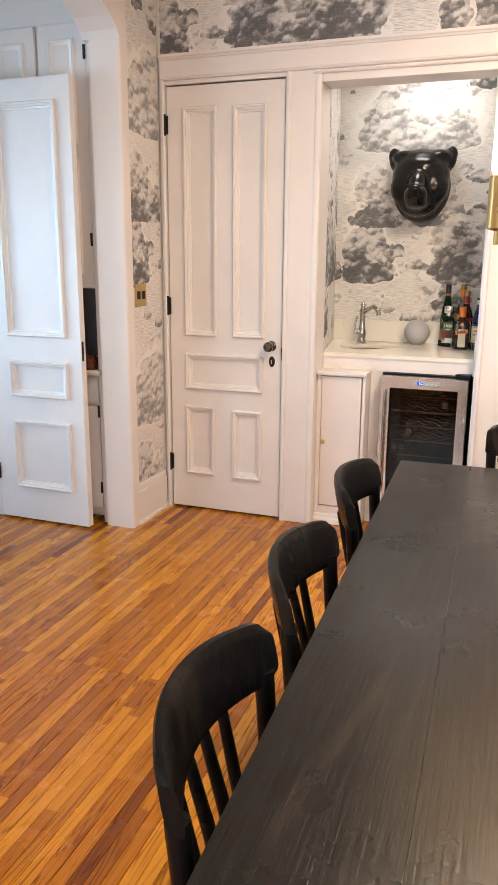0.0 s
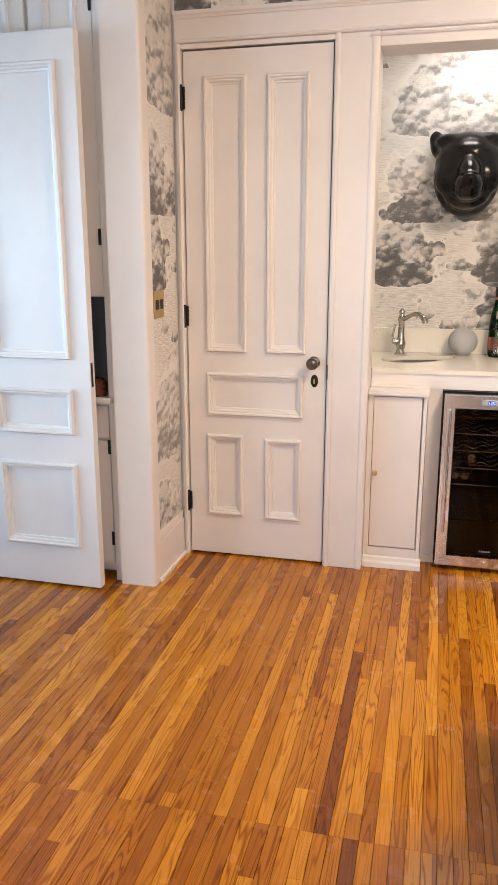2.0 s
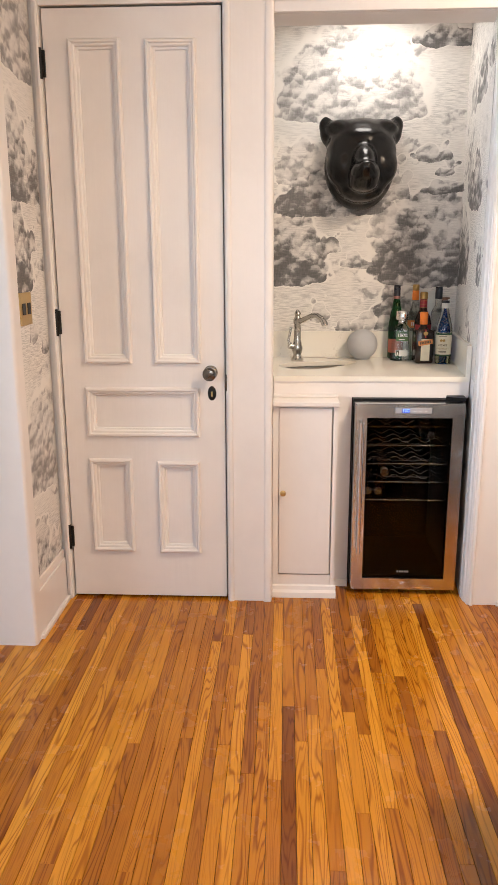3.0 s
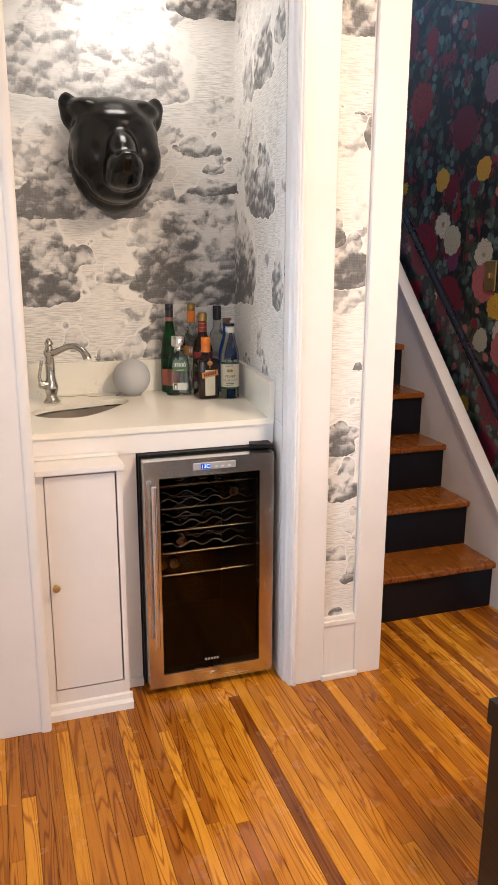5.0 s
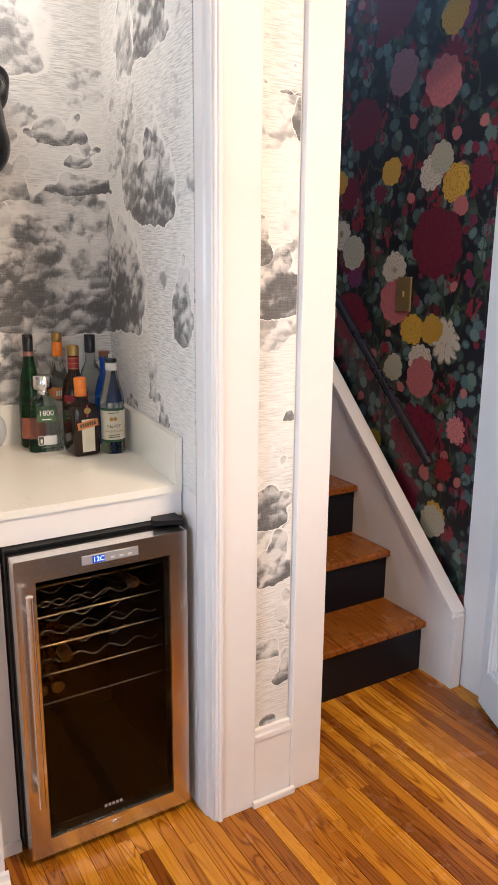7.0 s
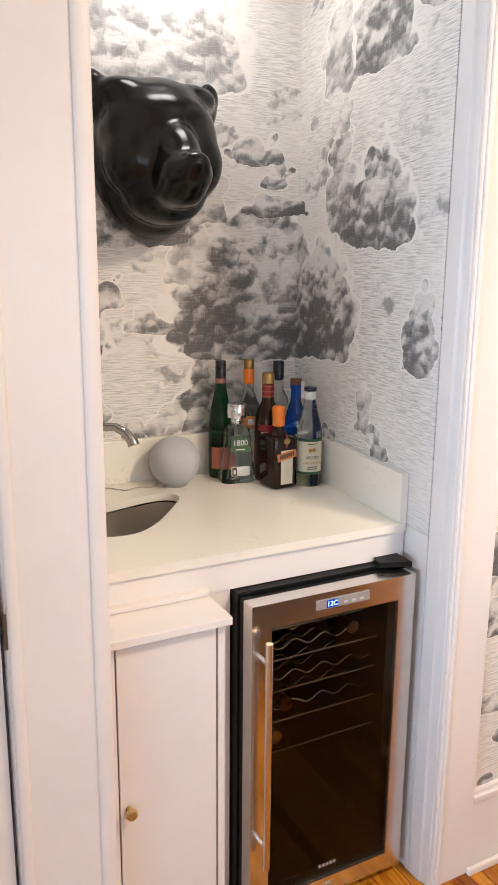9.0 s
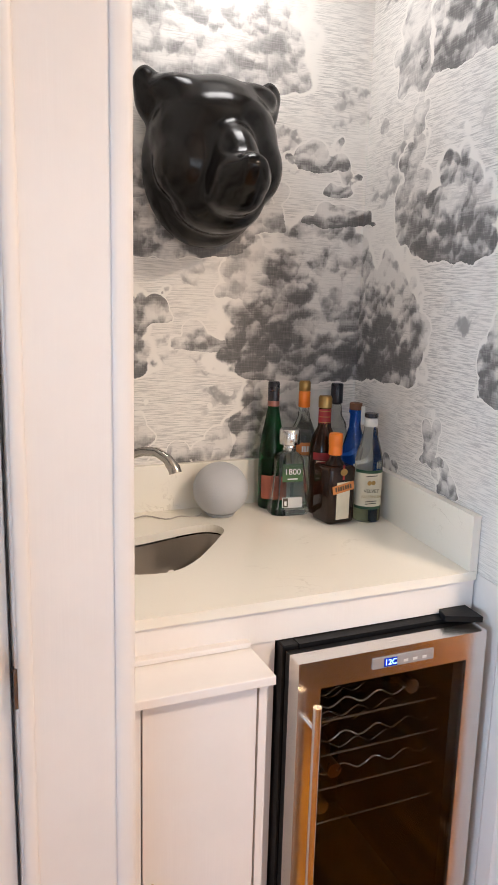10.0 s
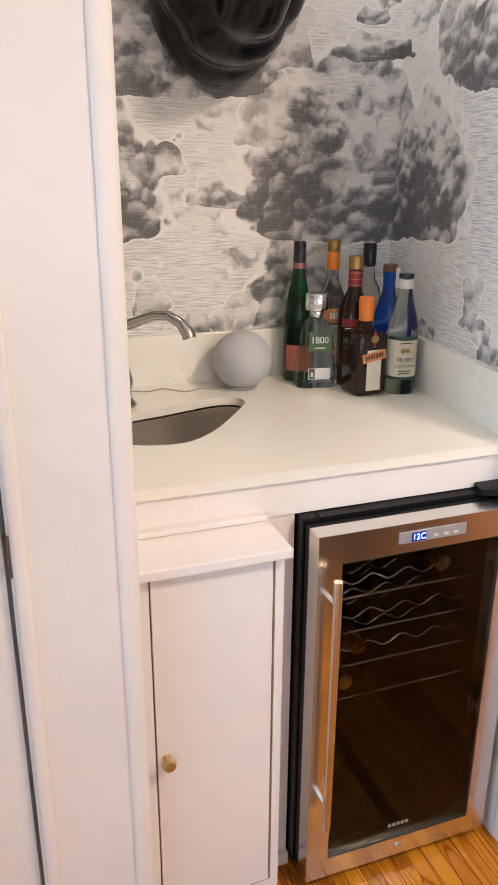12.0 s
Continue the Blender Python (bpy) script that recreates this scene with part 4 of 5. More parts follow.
part("collar", lathe([(.0165, .172), (.0175, .174), (.0175, .186), (.0165, .188)]), SILVER, t, smooth=True)
lean = 7.0
lb = part("front_label", boxes((-.026, -.0006, 0, .030, .0004, .048)), GREEN_L, t)
lb.matrix_basis = pose(0, -.0315, .092, -lean)
text("label_number", "1800", .023, pose(.002, -.0012, .026, 90), WHITE_INK, lb)
part("label_bar", boxes((-.012, -.0010, .006, .016, -.0007, .009)), WHITE_INK, lb)
lb2 = part("lower_label", boxes((-.026, -.0006, 0, .030, .0004, .028)), PAPER_W, t)
lb2.matrix_basis = pose(0, -.0352, .022, -5)
part("label_badge", boxes((-.024, -.0012, .002, -.010, -.0007, .026)), INK, lb2)
part("badge_mark", boxes((-.020, -.0016, .006, -.014, -.0012, .018)), WHITE_INK, lb2)
# clear bottle with an orange cap behind
o = round_bottle("clear glass bottle with an orange seal and orange label", -.054, 4.838, [(0, 0), (.034, 0), (.0355, .006), (.0355, .18), (.031, .215), (.017, .25), (.0140, .27), (.0138, .30), (0, .30)], CLEAR,
                 [(.015, .278), (.0160, .280), (.0160, .320), (.0145, .323), (.0145, .345), (0, .347)], ORANGE, "orange seal with a gold cap")
part("cap_top", lathe([(.0147, .322), (.0158, .324), (.0158, .346), (.013, .350), (0, .350)]), GOLD, o, "ribbed gold cap", True)
wrap_label("front_label", ORANGE_L, o, .0362, .150, .185, 75)
for i in range(6):
    part("label_letter_bar", boxes((-.021 + i * .0075, -.0380, .160, -.016 + i * .0075, -.0366, .176)), WHITE_INK, o)
# brown bottle with red neck
b = round_bottle("dark amber round bottle with a red neck seal", -.028, 4.766, [(0, 0), (.037, 0), (.039, .006), (.039, .175), (.032, .205), (.018, .235), (.0155, .26), (.015, .295), (0, .295)], AMBER_D,
                 [(.0155, .285), (.018, .287), (.0185, .312), (.0155, .318), (0, .319)], GOLD, "gold screw cap")
wrap_label("neck_seal", RED_L, b, .0172, .240, .284, 179)
for z in (.247, .262, .277):
    wrap_label("neck_stripe", GOLD, b, .0174, z, z + .002, 179)
wrap_label("shoulder_label", RED_L, b, .0398, .150, .170, 70)
wrap_label("front_label", PAPER, b, .0398, .03, .148, 55)
# square orange liqueur bottle in front
c = bottle_root("square dark brown bottle with orange cap and tilted label", -.038, 4.682, 6)
bm = boxes((-.041, -.041, 0, .041, .041, .152), bevel=.011, seg=4)
part("glass", bm, BROWN_G, c, smooth=True)
part("neck", lathe([(.030, .146), (.022, .158), (.0155, .166), (.0150, .190), (0, .19)]), BROWN_G, c, smooth=True)
part("cap", lathe([(.0160, .176), (.0178, .178), (.0178, .196), (.0170, .199), (.0185, .203), (.0185, .228), (.016, .232), (0, .233)]), ORANGE, c, "orange screw cap", True)
part("ribbon", boxes((-.003, -.0418, .118, .003, -.0412, .156)), RED_L, c, "narrow red ribbon")
sl = lathe([(0, .001), (.009, .001), (.009, 0), (0, 0)])
sl.transform(pose(.0, -.0418, .138, 90) @ Matrix.Diagonal((1.2, 1, 1, 1)))
part("seal", sl, GOLD, c)
part("front_label", boxes((-.019, -.0422, .014, .021, -.0413, .112)), PAPER, c)
tl = part("tilted_label", boxes((-.033, -.0006, -.011, .033, 0, .011)), ORANGE_L, c)
tl.matrix_basis = pose(0, -.0424, .097, 0, -9, 0)
for i in range(7):
    part("label_letter_bar", boxes((-.025 + i * .0074, -.0012, -.005, -.020 + i * .0074, -.0007, .006)), INK, tl)
# clear bottle with a black cap behind
k = round_bottle("clear glass spirit bottle with a black cap", .058, 4.858, [(0, 0), (.033, 0), (.034, .006), (.034, .185), (.030, .225), (.0165, .25), (.0145, .28), (0, .28)], CLEAR,
                 [(.0150, .282), (.0170, .284), (.0170, .335), (.0155, .338), (0, .338)], BLACK_CAP)
# blue bottle
u = round_bottle("deep blue glass bottle with a cork stopper", .078, 4.785, [(0, 0), (.033, 0), (.035, .006), (.0355, .12), (.033, .165), (.026, .195), (.0165, .225), (.0155, .262), (.018, .266), (.018, .274), (0, .274)], BLUE_G,
                 [(.0, .275), (.0175, .275), (.0175, .292), (0, .294)], plain("cork_brown", (.16, .07, .035), .6))
part("price_tag", boxes((.006, -.0195, .235, .018, -.0188, .285)), PAPER_W, u, "white tag on the neck")
for i in range(4):
    part("label_letter_bar", boxes((-.020 + i * .009, -.0362, .115, -.014 + i * .009, -.0350, .130)), WHITE_INK, u)
# clear falernum bottle in front
v = round_bottle("clear bottle with a cream and green label and pale liqueur", .052, 4.662, [(0, 0), (.033, 0), (.036, .005), (.036, .16), (.031, .185), (.020, .225), (.0155, .255), (0, .256)], CLEAR,
                 [(.0165, .250), (.0172, .252), (.0172, .272), (0, .273)], PAPER_W, "white screw cap")
part("cap_top", lathe([(.0165, .2735), (.0178, .2740), (.0178, .284), (0, .285)]), BLACK_CAP, v, "black cap top", True)
part("liqueur", lathe([(0, .004), (.031, .004), (.0335, .008), (.0335, .055), (0, .055)], 28), LIQUID, v, "pale yellow liqueur", True)
fl_ = wrap_label("front_label", PAPER, v, .0367, .038, .138, 78, -105)
wrap_label("label_band", GREEN_D, v, .0368, .0365, .044, 78, -105)
wrap_label("label_band", GREEN_D, v, .0368, .132, .140, 78, -105)
lt = text("label_word", "VELVET", .0125, pose(-.0105, -.0372, .086, 90, 0, -15), INK, v)
text("label_word", "FALERNUM", .0105, pose(-.0105, -.0372, .071, 90, 0, -15), plain("print_gold", (.40, .30, .15), .6), v)
for z in (.125, .058, .052):
    part("label_print_line", boxes((-.028, -.0375, z, .006, -.0370, z + .002)), INK, v)
for x in (-.018, -.006):
    q = lathe([(0, .0006), (.006, .0006), (.006, 0), (0, 0)])
    q.transform(pose(x, -.0372, .108, 90))
    part("label_medal", q, GOLD, v)
cd = tagged(part("leaning_card", boxes((-.010, 4.893, CT, .055, 4.897, CT + .318)), PAPER_W), label="white card leaning behind the bottles", category="card")

# ---- left wall, arch and the room beyond ----
LW = ROOM_L
wall_piece("wall_left", (LW - .1555, 3.70, 0, LW - .012, WALL - .002, CEIL), (LW - .17, -1.6, 0, LW - .012, 2.22, CEIL))
structure(part("wallpaper_left", boxes((LW - .0115, 3.742, .225, LW - .009, WALL - .022, CEIL)), PAPER_YZ), "black and cream cloud wallpaper beside the closet door")
structure(part("baseboard_left", boxes((LW - .0115, 3.70, 0, LW + .004, WALL - .022, .185), (LW - .0115, 3.70, .185, LW - .001, WALL - .022, .222), bevel=.003), TRIM))
structure(part("baseboard_shoe", boxes((LW + .0045, 3.72, 0, LW + .020, WALL - .03, .02), bevel=.004), TRIM))
# opening's far jamb: a thick rounded casing, and the arch above it
jam = []
R = .014
for a in np.linspace(0, math.pi / 2, 7):
    jam.append((LW + .006 - R + R * math.cos(a - math.pi / 2 + 0), 3.672 + R + R * math.sin(a - math.pi / 2)))
jam = [(LW - .155, 3.672)] + jam + [(LW + .006, 3.742), (LW - .155, 3.742)]
structure(part("jamb_arch_far", prism(jam, 0, 2.40, "z"), TRIM, smooth=True))
arch = [(3.742, 2.40), (3.672, 2.40), (3.655, 2.43), (3.60, 2.475), (3.50, 2.53), (3.36, 2.575), (3.2, 2.60), (2.95, 2.61), (2.7, 2.60), (2.5, 2.56), (2.38, 2.48), (2.30, 2.36), (2.22, 2.36), (2.22, CEIL), (3.742, CEIL)]
structure(part("arch_head", prism(arch, LW - .19, LW + .006, "x"), TRIM), "white arched head over the opening")
structure(part("jamb_arch_near", boxes((LW - .19, 2.225, 0, LW + .006, 2.375, 2.36), bevel=.012, seg=3), TRIM))
structure(part("baseboard_near", boxes((LW - .011, -1.6, 0, LW + .006, 2.22, .20), (LW + .0065, -1.6, 0, LW + .022, 2.20, .022), bevel=.003), TRIM))
# brass double outlet on the wallpaper
ol = thing("wall_outlet", "brass double outlet plate on the wallpaper", "outlet")
part("plate", boxes((LW - .0085, 3.777, 1.168, LW - .002, 3.895, 1.282), bevel=.002), BRASS, ol)
for y in (3.795, 3.848):
    part("socket", boxes((LW - .0018, y, 1.205, LW + .0005, y + .03, 1.245)), BLACK_IRON, ol)

# side room: floor, far wall, cabinets and its walls
wall_piece("wall_side_room", (-4.5, 3.80, 0, LW - .2, 4.0, CEIL), (-4.6, 1.0, 0, -4.45, 4.0, .55), (-4.6, 1.0, 2.4, -4.45, 4.0, CEIL), (-4.6, 1.0, .55, -4.45, 1.6, 2.4), (-4.6, 3.2, .55, -4.45, 4.0, 2.4), (-4.5, .85, 0, LW - .17, 1.0, .5), (-4.5, .85, 2.4, LW - .17, 1.0, CEIL), (-4.5, .85, .5, -4.1, 1.0, 2.4), (-2.1, .85, .5, LW - .17, 1.0, 2.4))
# tall narrow built-in with hinged doors seen beside the open door
hutch = thing("built_in_hutch", "white painted built-in cupboard with upper doors and open counter niche", "cupboard")
HX0, HX1, HF = -2.6, LW - .172, 3.705
part("body", boxes((HX0, HF + .02, .04, HX1, 3.795, .815), (HX0, HF + .02, 1.258, HX1, 3.795, 2.74), (HX1 - .022, HF, .0, HX1 + .012, HF + .019, 2.74), (HX0, HF + .06, 2.70, HX1, 3.795, 2.78)), TRIM, hutch)
part("counter", boxes((HX0, HF - .03, .816, HX1 - .002, 3.79, .840), bevel=.003), TRIM, hutch)
part("niche_back", boxes((HX0, 3.770, .841, HX1 - .004, 3.79, 1.257)), plain("slate_back", (.09, .10, .12), .5), hutch, "dark slate coloured back")
for z0, z1 in ((.66, .80), (.08, .645)):
    d = part("drawer_front" if z0 > .5 else "lower_door", boxes((-2.2, HF - .001, z0, HX1 - .028, HF + .018, z1), bevel=.002), TRIM, hutch)
for z in (.20, .62, 1.50, 2.36):
    part("hinge", boxes((HX1 - .034, HF - .008, z - .032, HX1 - .022, HF - .0015, z + .032), bevel=.002), BLACK_IRON, hutch, "black hinge")
for xa, xb in ((-2.046, HX1 - .024), (-2.34, -2.066)):
    up = thing("upper_door", "", "", pose(xa, HF, 1.262))
    up.parent = hutch
    for kk in ("label", "category"):
        if kk in up:
            del up[kk]
    w_ = xb - xa
    part("leaf", boxes((0, 0, 0, w_, .018, 1.23), bevel=.002), TRIM, up)
    for z0, z1 in ((.07, .62), (.69, 1.165)):
        part("panel_moulding", frame_moulding(.06, z0, w_ - .06, z1, [(0, 0), (.002, .008), (.010, .012), (.018, .006), (.030, .0008)]), TRIM, up, smooth=True)
bx = tagged(part("copper_jar", lathe([(0, 0), (.04, 0), (.045, .02), (.045, .06), (.03, .075), (0, .08)], 20, (-1.84, 3.725, .8405)), plain("brown_jar", (.10, .03, .015), .3), smooth=True), label="small dark brown jar on the cupboard counter", category="jar")

# the door that stands open in front of the cupboard
panel_door("white painted panel door standing open against the cupboard", .555, 2.228, .042,
           [(.115, 1.0, .475, 2.125), (.115, .682, .475, .877), (.115, .18, .475, .557)],
           pose(-2.355, 3.585, .012, 0, 0, -.5), None, .95, (.26, 1.15, 2.0), -.006, name="open_panel_door", paint=TRIM_COOL)
part("edge_latch", boxes((-1.7998, 3.588, .90, -1.7975, 3.603, 1.00)), BLACK_IRON)
tagged(bpy.data.objects["edge_latch"], label="black latch plate on the open door's edge", category="latch")
structure(part("jamb_side_door", boxes((-2.52, 3.60, 0, -2.366, 3.68, 2.30), (-2.66, 3.58, 0, -2.521, 3.66, 2.3), bevel=.004), TRIM_COOL))

# ---- stair hall ----
SX0, SX1, RISE, RUN, SY = POST_R - .28, 1.140, .206, .213, 4.402
stair = thing("staircase", "wooden stair with orange oak treads and black painted risers", "stairs")
for i in range(11):
    y, z = SY + i * RUN, i * RISE
    part("riser", boxes((SX0, y, z - (.0 if i else 0), SX1 - .001, y + .018, z + RISE - .027)), RISER, stair, "black painted riser")
    part("tread", boxes((SX0, y - .026, z + RISE - .0265, SX1 + .012 if False else SX1 - .0005, y + RUN + .018, z + RISE), bevel=.007, seg=3), TREAD, stair, "worn oak tread")
k0, k1 = .245, .955
st = [(4.252, 0), (4.252, .275), (6.8, .275 + (6.8 - 4.252) * .985), (6.8, 0)]
structure(part("stringer", prism(st, SX1, SX1 + .035, "x"), TRIM), "white painted closed stringer")
cap2 = [(4.246, .275), (4.246, .295), (6.8, .295 + 2.548 * .985), (6.8, .275 + 2.548 * .985)]
structure(part("stringer_cap", prism(cap2, SX1 - .012, SX1 + .048, "x"), TRIM))
structure(part("stringer_foot", boxes((SX1 - .004, 4.236, 0, SX1 + .040, 4.2515, .285), bevel=.003), TRIM))
FX = 1.215
structure(part("wall_stair_right", boxes((FX + .004, WALL + THICK, 0, FX + .1, 6.9, 5.2)), PLASTER))
structure(part("wallpaper_stair", boxes((FX, WALL + THICK, 0, FX + .003, 6.85, 5.1)), FLORAL), "dark floral wallpaper with red, pink, cream and mustard blooms")
wall_piece("wall_stair_left", (SX0 - .02, WALL + THICK + .9, 0, SX0, 6.9, 5.2), (POST_R - .12, WALL + THICK, 0, POST_R - .10, WALL + THICK + .9, 5.2), (SX0 - .02, 6.85, 0, FX + .1, 6.95, 5.2))
structure(part("ceiling_stair", boxes((SX0 - .3, WALL + THICK, 5.2, FX + .2, 6.95, 5.25)), CEILING))
rl = thing("handrail", "round black handrail fixed to the floral wall", "handrail")
ya, za, yb, zb = 4.440, .790, 6.4, .790 + (6.4 - 4.440) * .965
part("rail", tube([(FX - .055, ya, za), (FX - .055, yb, zb)], .019, 16), BLACK_CAP, rl, smooth=True)
for y in (4.70, 5.7):
    z = za + (y - ya) * .965
    part("bracket", tube([(FX - .055, y, z - .015), (FX - .05, y, z - .05), (FX - .001, y, z - .06)], .006), BLACK_CAP, rl, smooth=True)
sw = thing("light_switch", "brass light switch plate on the floral wallpaper", "switch")
part("plate", boxes((FX - .007, 4.640, 1.318, FX - .0005, 4.715, 1.443), bevel=.002), BRASS, sw)
part("toggle", boxes((FX - .016, 4.672, 1.370, FX - .0072, 4.682, 1.392), bevel=.002), BRASS, sw)

# stair door, folded back into the room
panel_door("white painted panel door standing open beside the stair", .66, 2.25, .04,
           [(.065, .955, .28, 2.10), (.37, .955, .585, 2.10), (.065, .66, .585, .86), (.065, .145, .28, .56), (.37, .145, .585, .56)],
           pose(1.148, 4.118, .012, 0, 0, -114.0), .60, .95, (), name="stair_door", paint=TRIM_COOL)
structure(part("strike_plate", boxes((POST_R + .0005, FACE + .004, .93, POST_R + .003, FACE + .02, 1.01)), STEEL))

# ---- the rest of the shell ----
structure(part("ceiling", boxes((-4.6, -1.6, CEIL, 3.0, WALL + THICK, CEIL + .05)), CEILING))
wall_piece("wall_right", (2.9, -1.6, 0, 3.0, WALL, CEIL))
wall_piece("wall_south", (LW - .17, -1.7, 0, 3.0, -1.6, .7), (LW - .17, -1.7, 2.3, 3.0, -1.6, CEIL), (LW - .17, -1.7, .7, -1.35, -1.6, 2.3), (-.15, -1.7, .7, .7, -1.6, 2.3), (1.9, -1.7, .7, 3.0, -1.6, 2.3))
structure(part("baseboard_right", boxes((STAIR_R + .14, WALL - .018, 0, 2.9, WALL - .001, .2)), TRIM))
structure(part("baseboard_south", boxes((LW, -1.599, 0, 2.9, -1.582, .2)), TRIM))
for x0, x1 in ((-1.35, -.15), (.7, 1.9)):
    wf = structure(part("window_frame", boxes((x0, -1.68, .7, x0 + .05, -1.62, 2.3), (x1 - .05, -1.68, .7, x1, -1.62, 2.3), (x0, -1.68, 2.25, x1, -1.62, 2.3), (x0, -1.68, .7, x1, -1.62, .75), (x0, -1.67, 1.48, x1, -1.63, 1.53), ((x0 + x1) / 2 - .012, -1.665, .7, (x0 + x1) / 2 + .012, -1.64, 2.3)), TRIM))
ground = structure(part("ground", boxes((-60, -60, -.5, 60, 60, -.4)), plain("lawn", (.08, .11, .04), .9)))

# ---- table and chairs ----
TX0, TX1, TY0, TY1, TZ = -.045, .875, .80, 2.825, .750
tb = thing("dining_table", "long black stained wooden dining table with a worn plank top", "table",
           pose(-.062, 2.828, 0) @ pose(0, 0, 0, 0, 0, 2.0) @ pose(.045, -2.825, 0))
edges = [TX0, .185, .415, .645, TX1]
for a, b in zip(edges, edges[1:]):
    part("plank", boxes((a + .0001, TY0, TZ - .045, b - .0001, TY1, TZ), bevel=.0003, seg=1), TABLE_WOOD, tb)
part("apron", boxes((TX0 + .04, TY0 + .10, TZ - .13, TX0 + .065, TY1 - .10, TZ - .0455), (TX1 - .065, TY0 + .10, TZ - .13, TX1 - .04, TY1 - .1, TZ - .0455), (TX0 + .1, TY0 + .04, TZ - .13, TX1 - .1, TY0 + .065, TZ - .0455), (TX0 + .1, TY1 - .065, TZ - .13, TX1 - .1, TY1 - .04, TZ - .0455)), TABLE_WOOD, tb)
for x in (TX0 + .005, TX1 - .095):
    for y in (TY0 + .005, TY1 - .095):
        part("leg", boxes((x, y, 0, x + .09, y + .09, TZ - .046), bevel=.004), TABLE_WOOD, tb)
part("crack", boxes((.185 - .002, TY1 - .06, TZ + .0002, .189, TY1 - .004, TZ + .0008)), GAP, tb, "short split in the table end")


def dining_chair(m, label):
    """Seat at the origin, the back towards -x."""
    root = thing("dining_chair", label, "chair", m, "chairs round the table")
    W = .202
    part("seat", prism([(-.19 + .0, -.19), (.20, -.22), (.225, -.20), (.225, .20), (.20, .22), (-.19, .19)], .435, .462, "z"), CHAIR_WOOD, root)
    part("seat_frame", boxes((-.17, -.175, .39, .19, -.155, .4345), (-.17, .155, .39, .19, .175, .4345), (.17, -.155, .39, .19, .155, .4345), (-.19, -.155, .39, -.17, .155, .4345)), CHAIR_WOOD, root)
    for s in (-1, 1):
        part("front_leg", tube([(.19, s * .18, .434), (.205, s * .195, 0)], [.020, .014], 12), CHAIR_WOOD, root, smooth=True)
        part("back_leg", tube([(-.185, s * .165, .434), (-.205, s * .175, 0)], [.020, .014], 12), CHAIR_WOOD, root, smooth=True)
        part("back_post", tube([(-.172, s * .165, .462), (-.184, s * .176, .60), (-.196, s * .182, .76)], [.019, .017, .017], 12), CHAIR_WOOD, root, smooth=True)
        part("stretcher", tube([(.198, s * .187, .18), (-.215, s * .18, .18)], .010, 10), CHAIR_WOOD, root, smooth=True)
    for y in (-.085, -.0285, .0285, .085):
        part("spindle", tube([(-.180, y, .462), (-.215, y * 1.05, .62), (-.258 + abs(y) * .16, y * 1.1, .76)], [.009, .011, .009], 10, flat=1.0), CHAIR_WOOD, root, smooth=True)
    # curved crest rail, thick and rounded
    bm = bmesh.new()
    rings = []
    for k in range(25):
        s = -1 + 2 * k / 24
        y = s * W
        x = -.256 + .062 * abs(s) ** 2.0
        hgt = .060 * (1 - .10 * s * s)
        end = 1 - max(0, (abs(s) - .88) / .12) ** 2 * .35
        up = .795 - .008 * s * s
        th = .0135
        ring = []
        for a in np.linspace(0, 2 * math.pi, 14, endpoint=False):
            ca, sa = math.cos(a), math.sin(a)
            px = th * math.copysign(abs(ca) ** .6, ca)
            pz = hgt * end * math.copysign(abs(sa) ** .45, sa)
            ring.append(bm.verts.new((x + px - pz * .20, y, up + pz)))
        rings.append(ring)
    for a, b in zip(rings, rings[1:]):
        for i in range(14):
            bm.faces.new((a[i], a[(i + 1) % 14], b[(i + 1) % 14], b[i]))
    bm.faces.new(rings[0])
    bm.faces.new(rings[-1])
    part("crest_rail", bm, CHAIR_WOOD, root, smooth=True)
    return root


side_label = "black wooden spindle-back dining chair tucked under the table's side"
ch = dining_chair(pose(.147, 1.192, 0, 0, 0, 2), side_label)
for x, y in ((.126, 1.718), (.116, 2.300)):
    copy_thing(ch, pose(x, y, 0, 0, 0, 2))
for y in (1.155, 1.725, 2.330):
    copy_thing(ch, pose(TX1 - .16 + (2.8 - y) * .035, y + .03, 0, 0, 0, 182))
hc = copy_thing(ch, pose(.405, 2.87, 0, 0, 0, -90))
hc["label"] = "black wooden dining chair at the table's end"

# lamp over the table
lp = thing("chandelier", "brass chandelier with frosted glass cylinder shades over the table", "chandelier", pose(.428, 2.46, .022))
SHADE = glow("lit_frosted_glass", (1, .60, .26), 13, (.9, .8, .6))
part("stem", tube([(0, 0, 1.50), (0, 0, CEIL - .05)], .008), BRASS, lp, smooth=True)
part("ceiling_cup", lathe([(0, CEIL - .022), (.06, CEIL - .022), (.06, CEIL - .034), (.02, CEIL - .052), (0, CEIL - .052)]), BRASS, lp, smooth=True)
for i in range(6):
    c, s = .21 * math.cos(i * math.pi / 3), .21 * math.sin(i * math.pi / 3)
    part("arm", tube([(0, 0, 1.50), (c * .5, s * .5, 1.46), (c, s, 1.445)], .007), BRASS, lp, smooth=True)
    part("lamp_cup", lathe([(0, 1.44), (.018, 1.44), (.018, 1.475), (.040, 1.482), (.040, 1.612), (.036, 1.615), (0, 1.615)], 24, (c, s, 0)), BRASS, lp, smooth=True)
    part("shade", lathe([(0, 1.616), (.030, 1.616), (.036, 1.63), (.036, 1.80), (.026, 1.83), (0, 1.84)], 24, (c, s, 0)), SHADE, lp, "glowing frosted glass shade", True)

# ---- floor boards, nearest first as single boards ----
rng = random.Random(4)
BW = .0382
lengths = [.45, .8, 1.1, 1.4, 1.8, 2.3]
near, far = [], []


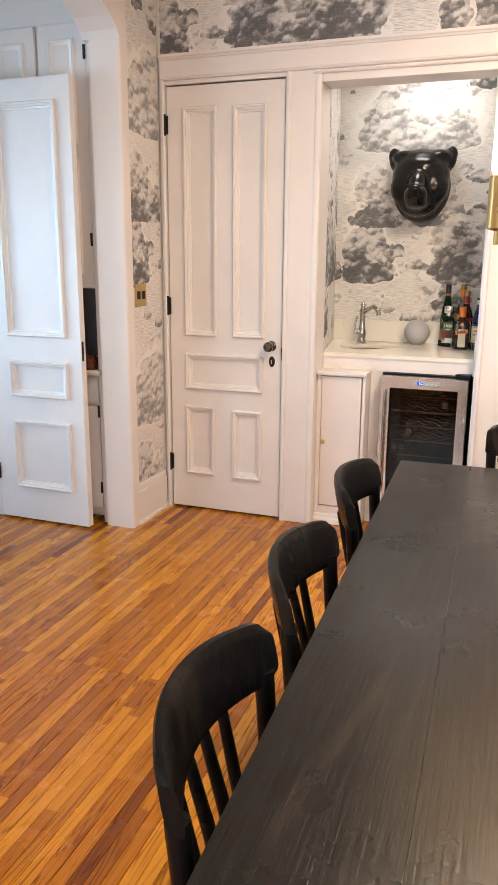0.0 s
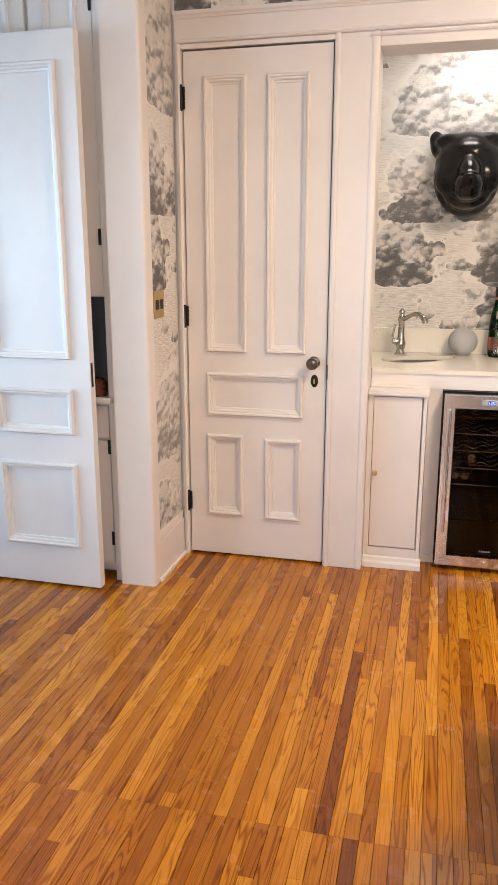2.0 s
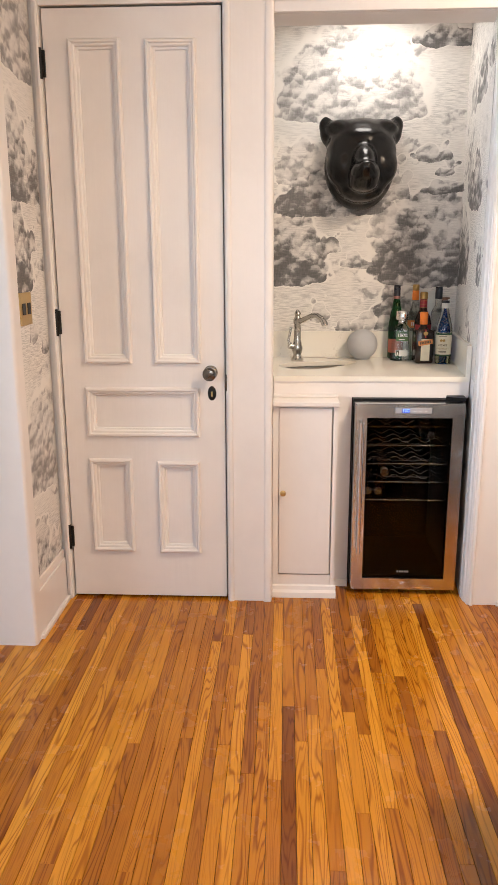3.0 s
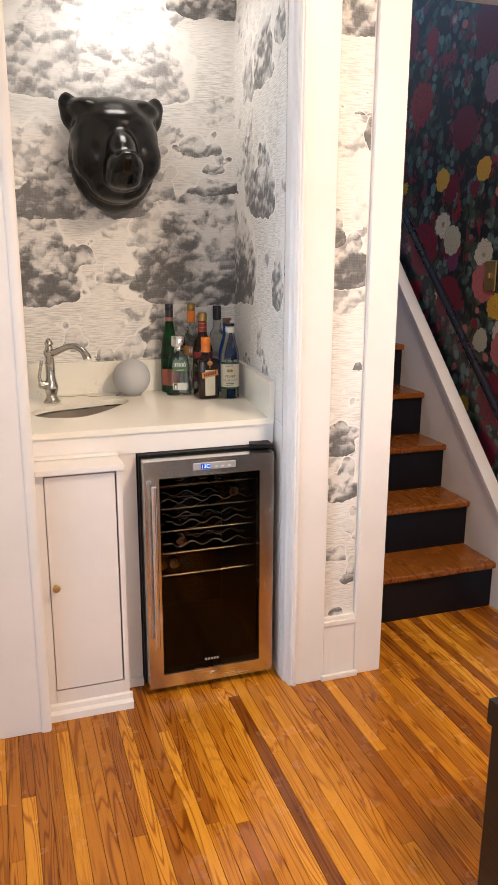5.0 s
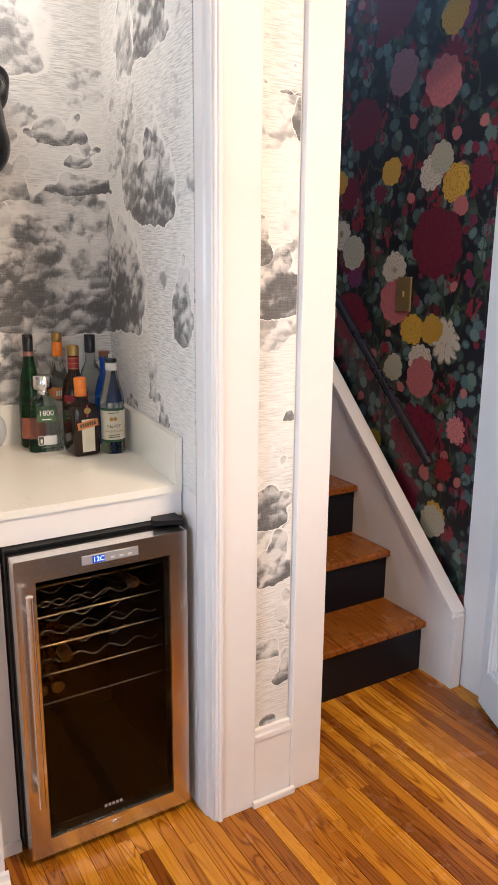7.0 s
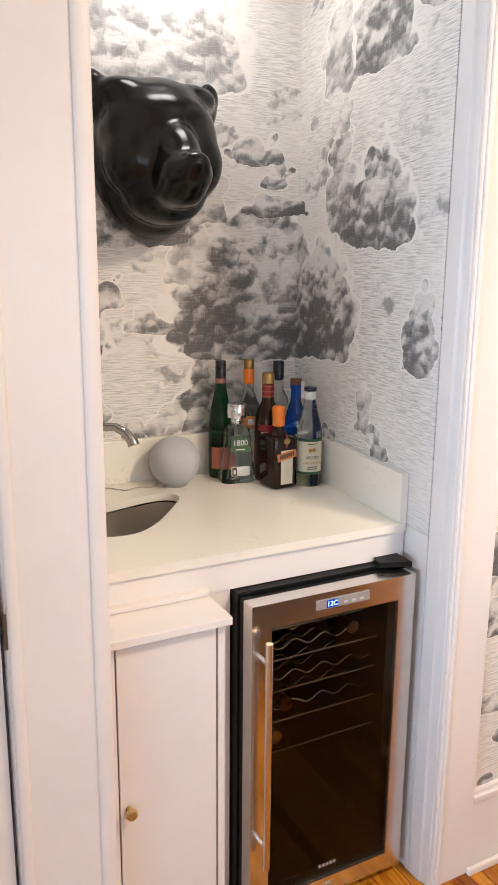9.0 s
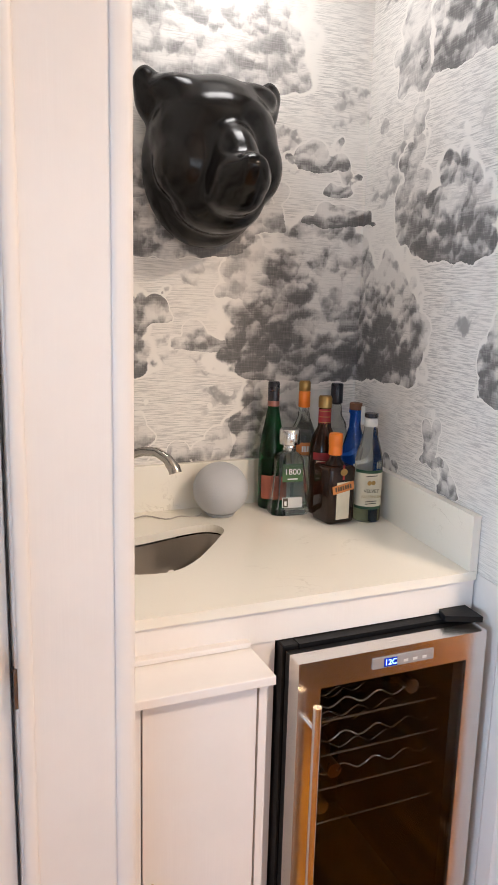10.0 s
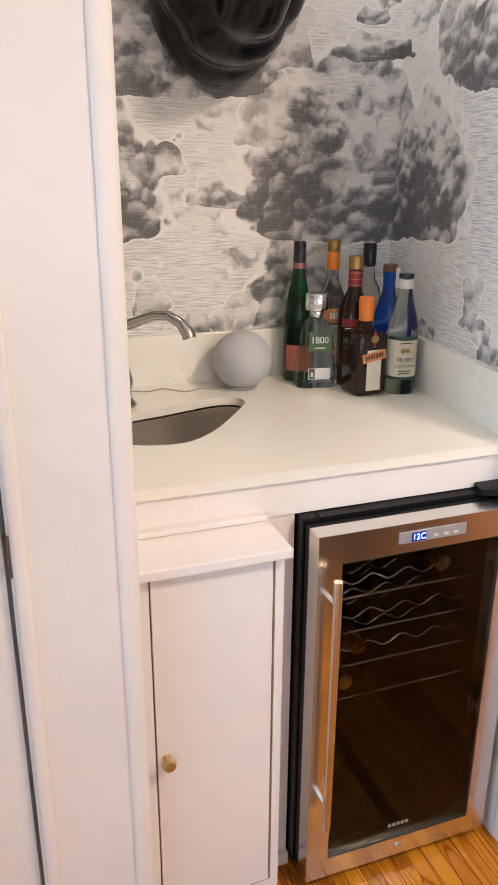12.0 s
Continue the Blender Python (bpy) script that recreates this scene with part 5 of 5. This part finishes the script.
def lay(x0, x1, y0, y1, seam=()):
    for i in range(int((x1 - x0) / BW)):
        x = x0 + i * BW
        y = y0 - rng.uniform(0, 1.0)
        while y < y1:
            ln = rng.choice(lengths)
            a, b = max(y, y0), min(y + ln, y1)
            if b - a > .02:
                whole = abs((b - a) - ln) < 1e-6
                (near if whole and -1.25 < x < .55 and y > 1.5 and len(near) < 300 else far).append((x, a, b))
            y += ln


lay(-1.70, 3.0, -1.6, 2.385)
lay(-1.70, 3.0, 2.385, 4.45)
near.sort(key=lambda q: abs(q[0] + .4))
floor = bpy.data.objects["floor"]
meshes = {}
for x, a, b in near:
    ln = round(b - a, 3)
    if ln not in meshes:
        me = bpy.data.meshes.new("floorboard")
        bm = bmesh.new()
        g = .0006
        vs = [(g, 0, -.012), (BW - g, 0, -.012), (BW - g, 0, -.0006), (BW - g - .0007, 0, 0), (g + .0007, 0, 0), (g, 0, -.0006)]
        lo = [bm.verts.new((vx, .0003, vz)) for vx, _, vz in vs]
        hi = [bm.verts.new((vx, ln - .0003, vz)) for vx, _, vz in vs]
        bm.faces.new(lo)
        bm.faces.new(hi)
        for i in range(6):
            bm.faces.new((lo[i], lo[(i + 1) % 6], hi[(i + 1) % 6], hi[i]))
        bmesh.ops.recalc_face_normals(bm, faces=bm.faces)
        bm.to_mesh(me)
        bm.free()
        me.materials.append(FLOOR)
        meshes[ln] = me
    ob = new("floorboard", meshes[ln])
    ob.location = (x, a, 0)
    ob.parent = floor


def joined_boards(name, rows, mat, along="y"):
    verts, faces = [], []
    for x, a, b in rows:
        g, k = .0006, len(verts)
        sec = [(x + g, -.012), (x + BW - g, -.012), (x + BW - g, -.0006), (x + BW - g - .0007, 0), (x + g + .0007, 0), (x + g, -.0006)]
        verts += [(u, a + .0003, z) for u, z in sec] + [(u, b - .0003, z) for u, z in sec]
        faces += [tuple(k + i for i in range(5, -1, -1)), tuple(k + 6 + i for i in range(6))]
        faces += [(k + i, k + (i + 1) % 6, k + 6 + (i + 1) % 6, k + 6 + i) for i in range(6)]
    me = bpy.data.meshes.new(name)
    me.from_pydata(verts, [], faces)
    me.materials.append(mat)
    ob = new(name, me)
    ob.parent = floor
    tagged(ob, kind="stuff")
    return ob


joined_boards("boards_outer", far, FLOOR)
side_rows = []
for i in range(76):
    x = -1.70 - (i + 1) * BW
    y = .9 - rng.uniform(0, 1)
    while y < 3.9:
        ln = rng.choice(lengths)
        a, b = max(y, .9), min(y + ln, 3.9)
        if b - a > .03:
            side_rows.append((x, a, b))
        y += ln
joined_boards("boards_side_room", side_rows, FLOOR)
